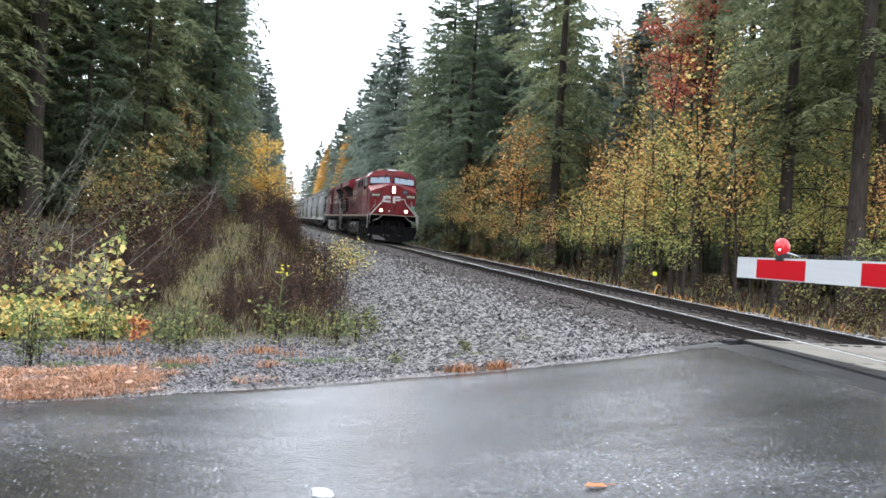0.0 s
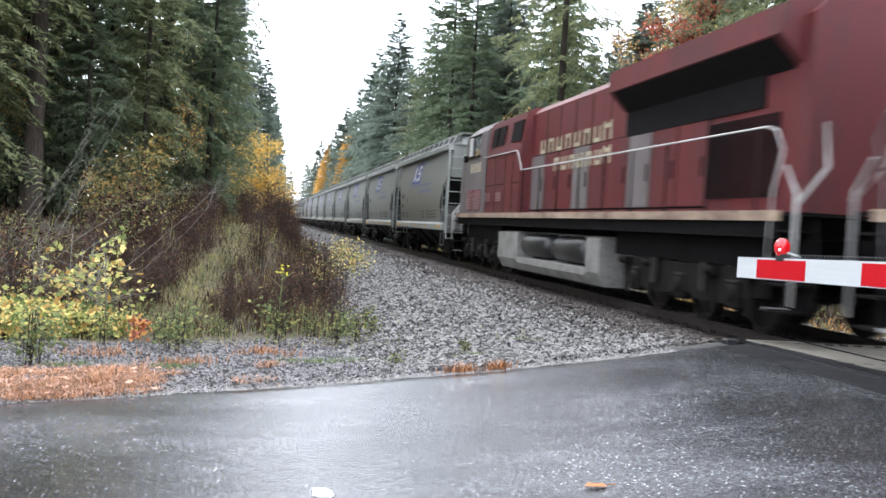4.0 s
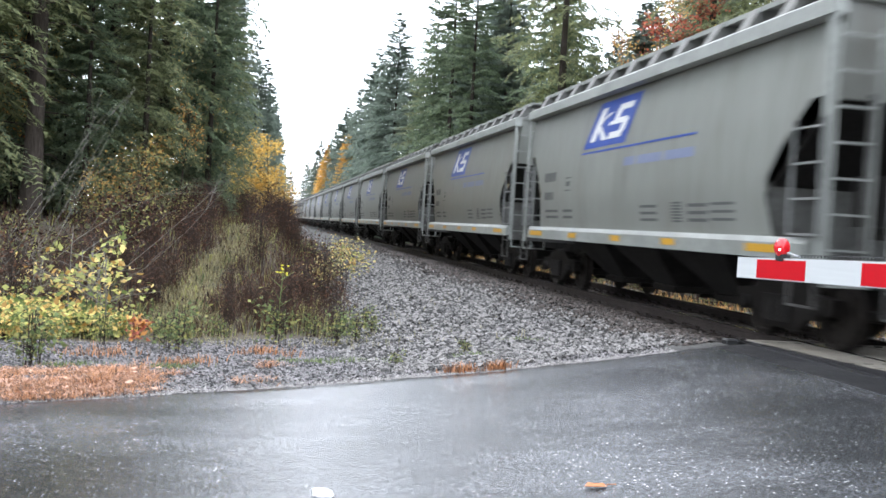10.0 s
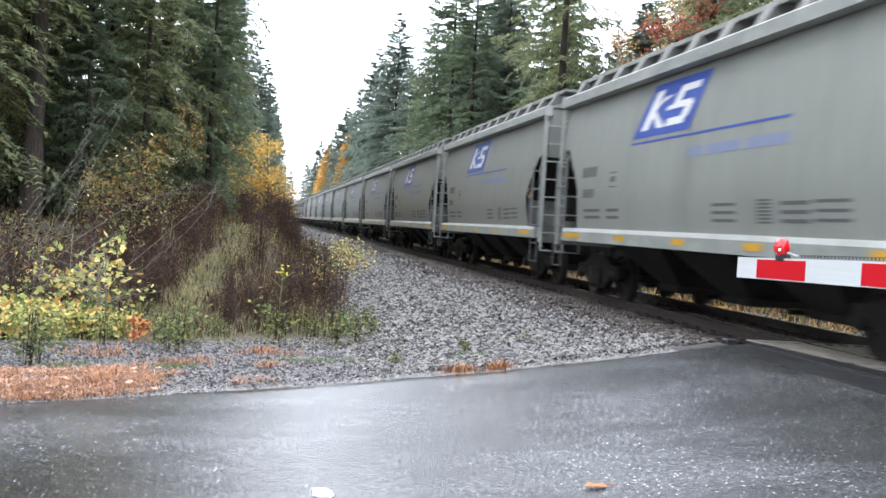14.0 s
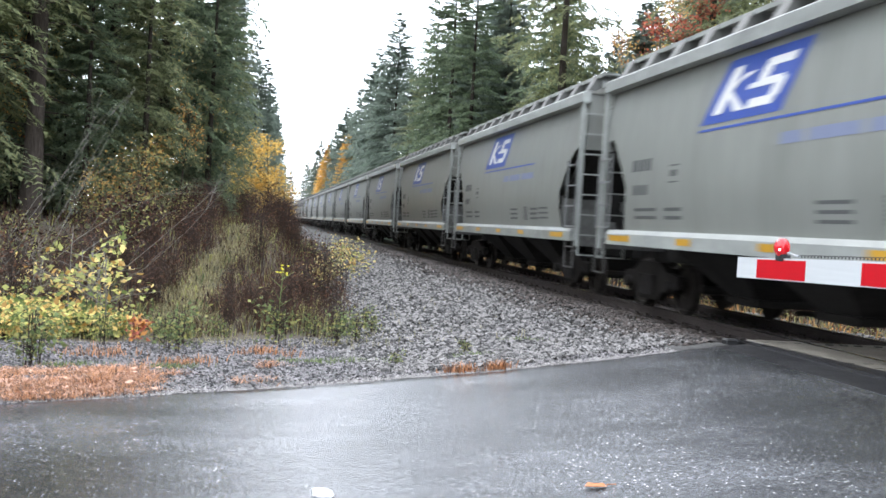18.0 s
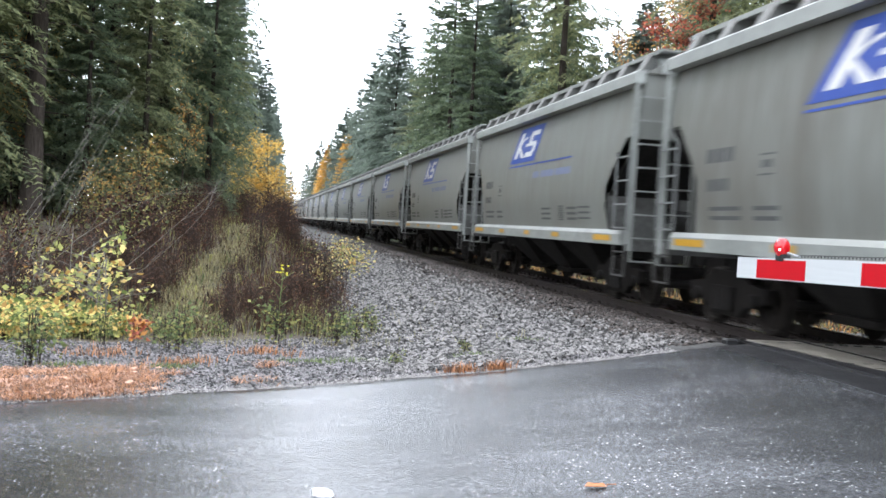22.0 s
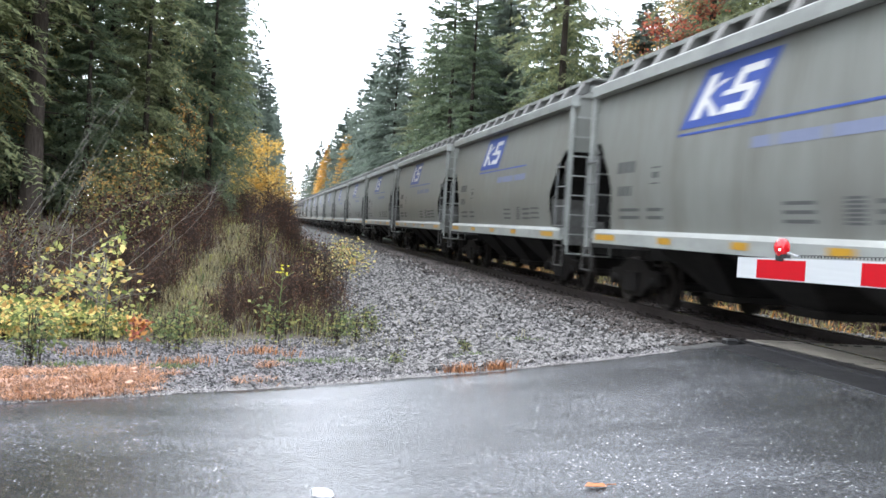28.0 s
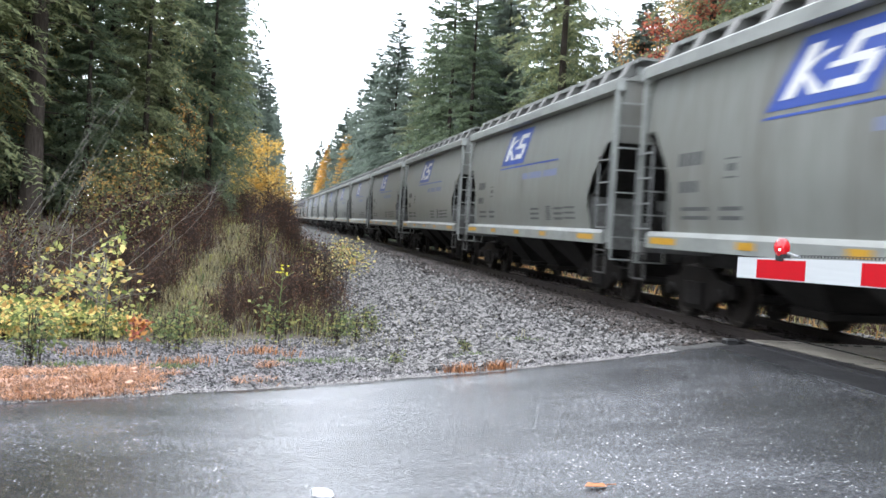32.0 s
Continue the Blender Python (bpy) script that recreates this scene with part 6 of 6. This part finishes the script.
    for x, y, s in ((-0.9, 12.3, 0.9), (0.3, 13.6, 1.2), (1.05, 13.9, 0.9), (1.4, 14.2, 0.8), (-1.9, 13.0, 0.8), (1.2, 14.8, 0.9), (-2.32, 10.9, 0.9), (-2.28, 11.0, 1.15), (1.5, 10.9, 0.4), (2.55, 12.2, 0.35), (2.6, 12.35, 0.3), (-2.4, 15.2, 1.2), (1.7, 16.2, 0.7), (-1.0, 13.6, 1.1), (-0.5, 14.3, 0.7), (0.8, 14.8, 0.7), (1.75, 15.4, 0.6), (-1.35, 14.2, 0.9)):
        again(gw, x, y, rnd.uniform(0, 360), s)
    # tall flowering weed
    fl = empty("yellow_flower_weed")
    bm = bmesh.new()
    tube(bm, [(0, 0, -0.1), (0.02, 0, 0.5), (0.05, 0.02, 1.05)], [0.012, 0.009, 0.004], 5)
    for k in range(8):
        a_, z = rnd.uniform(0, 6.28), 0.25 + k * 0.09
        tube(bm, [(0.02, 0, z), (math.cos(a_) * 0.2, math.sin(a_) * 0.2, z + 0.12)], [0.006, 0.003], 4)
    part("stem", bm, M["leaf_green"], fl)
    M["petal"] = material("yellow_petals", (0.75, 0.68, 0.04), 0.5, vary=0.1)
    for k in range(9):
        bm = bmesh.new()
        c = Vector((0.05 + rnd.uniform(-0.09, 0.09), 0.02 + rnd.uniform(-0.09, 0.09), rnd.uniform(0.93, 1.12)))
        tube(bm, [c, c + Vector((0, 0, 0.012)), c + Vector((0, 0, 0.02))], [0.008, 0.022, 0.006], 7)
        part("flower", bm, M["petal"], fl)
    tagged(fl, "tall green weed with yellow flower heads", "plant")
    put(fl, 0.25, 13.7)

    # bare arching shrub with a few late leaves, close on the near side
    bare = empty("bare_shrub")
    for k in range(11):
        bm = bmesh.new()
        ang = radians(rnd.uniform(26, 72))
        ln = rnd.uniform(2.6, 4.8)
        p0 = Vector((rnd.uniform(-0.7, 0.25), rnd.uniform(-0.5, 0.6), -0.1))
        dv = Vector((math.cos(ang), rnd.uniform(-0.25, 0.25), math.sin(ang)))
        sag = rnd.uniform(-0.30, 0.30)
        pts = [p0 + dv * (ln * s) + Vector((-sag * ln * s * (1 - s), 0, 1.6 * sag * ln * s * (1 - s))) + Vector((rnd.uniform(-.03, .03), rnd.uniform(-.03, .03), rnd.uniform(-.03, .03))) for s in (0, 0.2, 0.4, 0.6, 0.8, 1.0)]
        tube(bm, pts, [0.0065, 0.0055, 0.0045, 0.0036, 0.0026, 0.0016], 5)
        for w in range(4):
            i = rnd.randrange(1, 5)
            q = pts[i].lerp(pts[i + 1], rnd.random())
            d2 = (pts[i + 1] - pts[i]).normalized()
            side = Vector((rnd.uniform(-1, 1), rnd.uniform(-1, 1), rnd.uniform(-0.6, 1))).normalized()
            e2 = q + (d2 * 0.9 + side * 0.45) * rnd.uniform(0.3, 0.9)
            tube(bm, [q, q.lerp(e2, 0.5) + Vector((0, 0, 0.03)), e2], [0.0032, 0.0025, 0.0016], 4, cap=False)
        part("branch", bm, M["bare_twig"], bare)
    tagged(bare, "bare arching grey shrub leaning over the verge", "shrub")
    put(bare, -3.9, 16.2)
    hz = put(leafy("hazel_shrub", 23, 1.35, 0.9, "leaf_lime", stems=5, limbs=16, leaves=150, size=0.095, r=0.009, low=0.35, clump=0.12, bark="bare_twig", mats=["leaf_pale", "leaf_lime", "leaf_gold"], label="open shrub with scattered yellow-green leaves", category="shrub"), -2.35, 15.2, 0)
    again(hz, -2.7, 16.8, 120, 1.15)
    again(hz, -3.3, 16.4, 200, 0.9)
    by = put(leafy("pale_shrub", 24, 1.7, 0.7, "leaf_lime", stems=5, limbs=24, leaves=480, size=0.07, r=0.009, low=0.35, clump=0.16, mats=["leaf_lime", "leaf_gold", "grass_pale"], label="pale yellow shrub against the ballast bank", category="shrub"), 2.1, 27, 0)
    again(by, 2.5, 33, 100, 1.0)
    again(by, 1.6, 24.5, 200, 0.7)

    def blades(name, n, where, h, w, mat, label, lean=0.5, high=None):
        verts, faces = [], []
        for i in range(n):
            x, y = where()
            z = ground_z(x, y) - 0.01
            a_ = rnd.uniform(0, 6.283)
            hh = h * rnd.uniform(0.5, 1.2) * (high(x, y) if high else 1.0)
            l_ = lean * hh * rnd.uniform(0.2, 1.3)
            dx, dy = math.cos(a_), math.sin(a_)
            ww = w * rnd.uniform(0.6, 1.3)
            n0 = len(verts)
            verts += [(x - dy * ww, y + dx * ww, z), (x + dy * ww, y - dx * ww, z), (x + dx * l_ * 0.35 + dy * ww * 0.6, y + dy * l_ * 0.35 - dx * ww * 0.6, z + hh * 0.65), (x + dx * l_ * 0.35 - dy * ww * 0.6, y + dy * l_ * 0.35 + dx * ww * 0.6, z + hh * 0.65), (x + dx * l_, y + dy * l_, z + hh * (0.95 if lean < 1 else 0.5))]
            faces += [(n0, n0 + 1, n0 + 2, n0 + 3), (n0 + 3, n0 + 2, n0 + 4)]
        tagged(new(name, mesh_of(name, verts, faces, M[mat])), label, name.split("_")[-1], kind="stuff")

    def near_bank():
        y = 13.2 + 40 * rnd.random() ** 1.8
        x = foot_x(y) + rnd.gauss(-1.6, 1.5)
        while noise.noise(Vector((x * 1.1, y * 0.9, 2))) < rnd.uniform(-0.4, 0.35):
            y = 13.6 + 40 * rnd.random() ** 1.6
            x = foot_x(y) + rnd.gauss(-1.6, 1.5)
        return x, y
    blades("dry_grass", 2200, near_bank, 0.20, 0.004, "grass_pale", "pale dry grass among brown brush", 1.1)
    def brown_at():
        y = 15.0 + 45 * rnd.random() ** 1.6
        x = foot_x(y) + 0.25 - 6.5 * rnd.random()
        if corridor(x, y) < 0.5 * rnd.uniform(0.6, 1) or noise.noise(Vector((x * 1.7, y * 1.1, 8))) < rnd.uniform(-0.45, 0.1):
            return brown_at()
        return x, y
    blades("brown_stalks", 14000, brown_at, 0.70, 0.004, "leaf_brown", "withered reddish-brown stalks", 0.7, tall)
    blades("tawny_stalks", 700, brown_at, 0.60, 0.004, "grass_pale", "thin tawny and green stalks in the brown brush", 0.9, tall)
    blades("weed_stalks", 2600, brown_at, 0.50, 0.008, "leaf_olive", "dark olive weeds in the brown brush", 0.9, tall)
    # arching tuft of long pale grass
    def tuft():
        y = 15.6 + 19 * rnd.random()
        return lerp(-1.45, -0.65, (y - 17) / 13) + 0.25 * math.sin(y * 0.5) + 0.4 * noise.noise(Vector((y * 0.9, 1, 2))) + rnd.gauss(0, 0.36), y
    blades("pale_grass", 3000, tuft, 0.26, 0.006, "grass_pale", "short pale grass on the rise between shrubs", 1.3)
    blades("long_grass", 4200, tuft, 0.32, 0.007, "grass_green", "arching tuft of long pale green grass", 1.1, lambda x, y: (0.95 + 0.6 * noise.noise(Vector((x * 2, y, 3)))))
    def litter_at():
        while True:
            x = rnd.uniform(-4.6, 0.2)
            t = rnd.random()
            y = road_edge(x) + 0.10 + t * 2.2
            n_ = 1.5 * noise.noise(Vector((x * 0.9, y * 1.4, 0))) + 0.8 * noise.noise(Vector((x * 3.1, y * 4.0, 5)))
            if n_ > -0.6 + 1.3 * step(-1.8, 0.1, x) + 0.6 * step(0.6, 1.0, t) + rnd.uniform(-0.5, 0.35):
                return x, y
    blades("needle_litter", 22000, litter_at, 0.085, 0.0032, "litter", "orange-brown fallen needles and dry grass", 3.0, lambda x, y: 0.8 + 1.5 * max(0.0, noise.noise(Vector((x * 3.3, y * 3.6, 7)))))
    blades("bleached_litter", 3500, litter_at, 0.10, 0.004, "leaf_cream", "bleached pale dry grass among orange needles", 2.2)
    verts, faces = [], []
    for i in range(420):
        x, y = litter_at()
        z = ground_z(x, y) + rnd.uniform(0.02, 0.05)
        a_, s = rnd.uniform(0, 6.28), rnd.uniform(0.012, 0.045)
        n0 = len(verts)
        for q in range(5):
            t = a_ + q * 1.2566
            verts.append((x + math.cos(t) * s * rnd.uniform(0.7, 1.2), y + math.sin(t) * s * rnd.uniform(0.7, 1.2), z + rnd.uniform(-0.012, 0.02)))
        faces.append(tuple(range(n0, n0 + 5)))
    tagged(new("fallen_leaf_scatter", mesh_of("fallen_leaf_scatter", verts, faces, M["leaf_cream"])), "faded pale fallen leaves on orange litter", "leaves", kind="stuff")

    def orange_tuft():
        c = rnd.choice(((2.05, 9.95, 0.10), (2.45, 10.05, 0.08), (-0.75, 11.2, 0.2), (-1.7, 12.0, 0.25), (0.1, 12.3, 0.2)))
        return rnd.gauss(c[0], c[2]), rnd.gauss(c[1], c[2] * 0.6)
    blades("orange_grass", 900, orange_tuft, 0.12, 0.005, "litter", "small tufts of dry orange grass", 0.9)
    def green_tuft():
        c = rnd.choice(((0.6, 11.6, 0.3), (1.1, 11.7, 0.25), (2.45, 11.6, 0.15), (-1.9, 10.9, 0.2), (-3.0, 10.4, 0.35), (-4.4, 10.6, 0.3), (-0.9, 10.9, 0.15), (3.6, 13.4, 0.18)))
        return rnd.gauss(c[0], c[2]), rnd.gauss(c[1], c[2] * 0.5)
    blades("green_grass", 1900, green_tuft, 0.07, 0.004, "leaf_green", "short green grass on the gravel", 0.8)
    def floor_leaf():
        s = rnd.random()
        if s < 0.6:
            return rnd.uniform(11.0, 26), 18 + 60 * rnd.random() ** 1.5
        return rnd.uniform(-14, 1), 18 + 45 * rnd.random() ** 1.5
    blades("forest_floor_cover", 16000, floor_leaf, 0.34, 0.02, "leaf_brown", "brown bracken and leaf cover", 1.2)
    blades("forest_floor_fern", 4000, floor_leaf, 0.42, 0.02, "leaf_olive", "olive ferns on the forest floor", 1.0)
    def right_edge():
        return rnd.gauss(12.9, 1.0), 17 + 55 * rnd.random() ** 1.5
    blades("edge_fern", 2400, right_edge, 0.45, 0.02, "leaf_orange", "orange bracken along the far bank", 1.1)
    blades("edge_grass", 2200, right_edge, 0.45, 0.008, "grass_pale", "pale grass along the far bank", 0.7)


def stones():
    """Loose ballast and road gravel."""
    rnd = random.Random(51)
    base = [(1, 0, 0), (-1, 0, 0), (0, 1, 0), (0, -1, 0), (0, 0, 1), (0, 0, -1)]
    tri = [(0, 2, 4), (2, 1, 4), (1, 3, 4), (3, 0, 4), (2, 0, 5), (1, 2, 5), (3, 1, 5), (0, 3, 5)]
    def heap(name, n, where, s0, s1, mat, label):
        verts, faces = [], []
        for i in range(n):
            x, y, k = where()
            z = ground_z(x, y)
            s = rnd.uniform(s0, s1) * k
            a_ = rnd.uniform(0, 6.283)
            ca, sa = math.cos(a_), math.sin(a_)
            tilt = rnd.uniform(-0.7, 0.7)
            n0 = len(verts)
            for bx, by, bz in base:
                j = rnd.uniform(0.7, 1.3)
                u, v, w = bx * s * j * 1.25 + rnd.uniform(-.3, .3) * s, by * s * j * 0.9 + rnd.uniform(-.3, .3) * s, bz * s * j * 0.7
                u, w = u * math.cos(tilt) - w * math.sin(tilt), u * math.sin(tilt) + w * math.cos(tilt)
                verts.append((x + u * ca - v * sa, y + u * sa + v * ca, z + s * 0.25 + w))
            faces += [tuple(n0 + q for q in t) for t in tri]
        tagged(new(name, mesh_of(name, verts, faces, M[mat])), label, "gravel", kind="stuff")
    def bank():
        while True:
            y = 10.2 + 55 * rnd.random() ** 2.2
            lo = max(foot_x(y) - 0.35, -9)
            x = rnd.uniform(lo, 6.4)
            stain = 5.35 + 0.35 * noise.noise(Vector((x * 0.5, y * 0.8, 6))) + rnd.uniform(-0.45, 0.45)
            if y > road_edge(x) + 0.5 + 0.25 * noise.noise(Vector((x, y, 0))) and x < stain:
                return x, y, 1.0 + 0.018 * (y - 10)
    def shoulder():
        while True:
            y = 11.2 + 55 * rnd.random() ** 1.9
            x = rnd.uniform(4.9, 6.6)
            if y > road_edge(x) + 0.4 and x > 5.3 + 0.35 * noise.noise(Vector((x * 0.5, y * 0.8, 6))) + rnd.uniform(-0.45, 0.45):
                return x, y, 1.0 + 0.018 * (y - 10)
    heap("stained_ballast", 11000, shoulder, 0.015, 0.043, "oily_stone", "dark oil-stained ballast along the rail")
    heap("ballast_stones", 38000, bank, 0.015, 0.043, "stone", "loose crushed grey ballast stones")
    def four_foot():
        y = 12.1 + 50 * rnd.random() ** 1.8
        return TRACK_X + rnd.uniform(-1.9, 1.9), y, 1.0 + 0.01 * (y - 10)
    heap("track_ballast", 9000, four_foot, 0.02, 0.04, "oily_stone", "dark crushed stones between the ties")
    def far_side():
        y = 11.0 + 40 * rnd.random() ** 1.7
        return TRACK_X + rnd.uniform(1.7, 4.2), y, 1.15
    heap("far_ballast", 5000, far_side, 0.02, 0.045, "stone", "pale ballast stones beyond the track")
    def verge():
        while True:
            x = rnd.uniform(-5.5, 4.8)
            y = road_edge(x) + 0.02 + rnd.random() ** 0.85 * 5.4
            if y > road_edge(x) + 0.1 or rnd.random() < 0.3:
                return x, y, 1.0
    heap("verge_gravel", 34000, verge, 0.006, 0.025, "dark_stone", "dark wet gravel along the road edge")
    def verge_pale():
        x = rnd.uniform(-4.0, 4.8)
        return x, road_edge(x) + 0.1 + rnd.random() * 3.8, 1.0
    def grit():
        x = rnd.uniform(-5.5, 4.8)
        return x, road_edge(x) + rnd.gauss(0.10, 0.10), 1.0
    heap("edge_grit", 15000, grit, 0.006, 0.014, "grit", "fine pale grit washed along the road edge")
    heap("pale_gravel", 2600, verge_pale, 0.006, 0.016, "grit", "pale gravel scattered on the verge")


forest()
undergrowth()
brush()
stones()

motions()
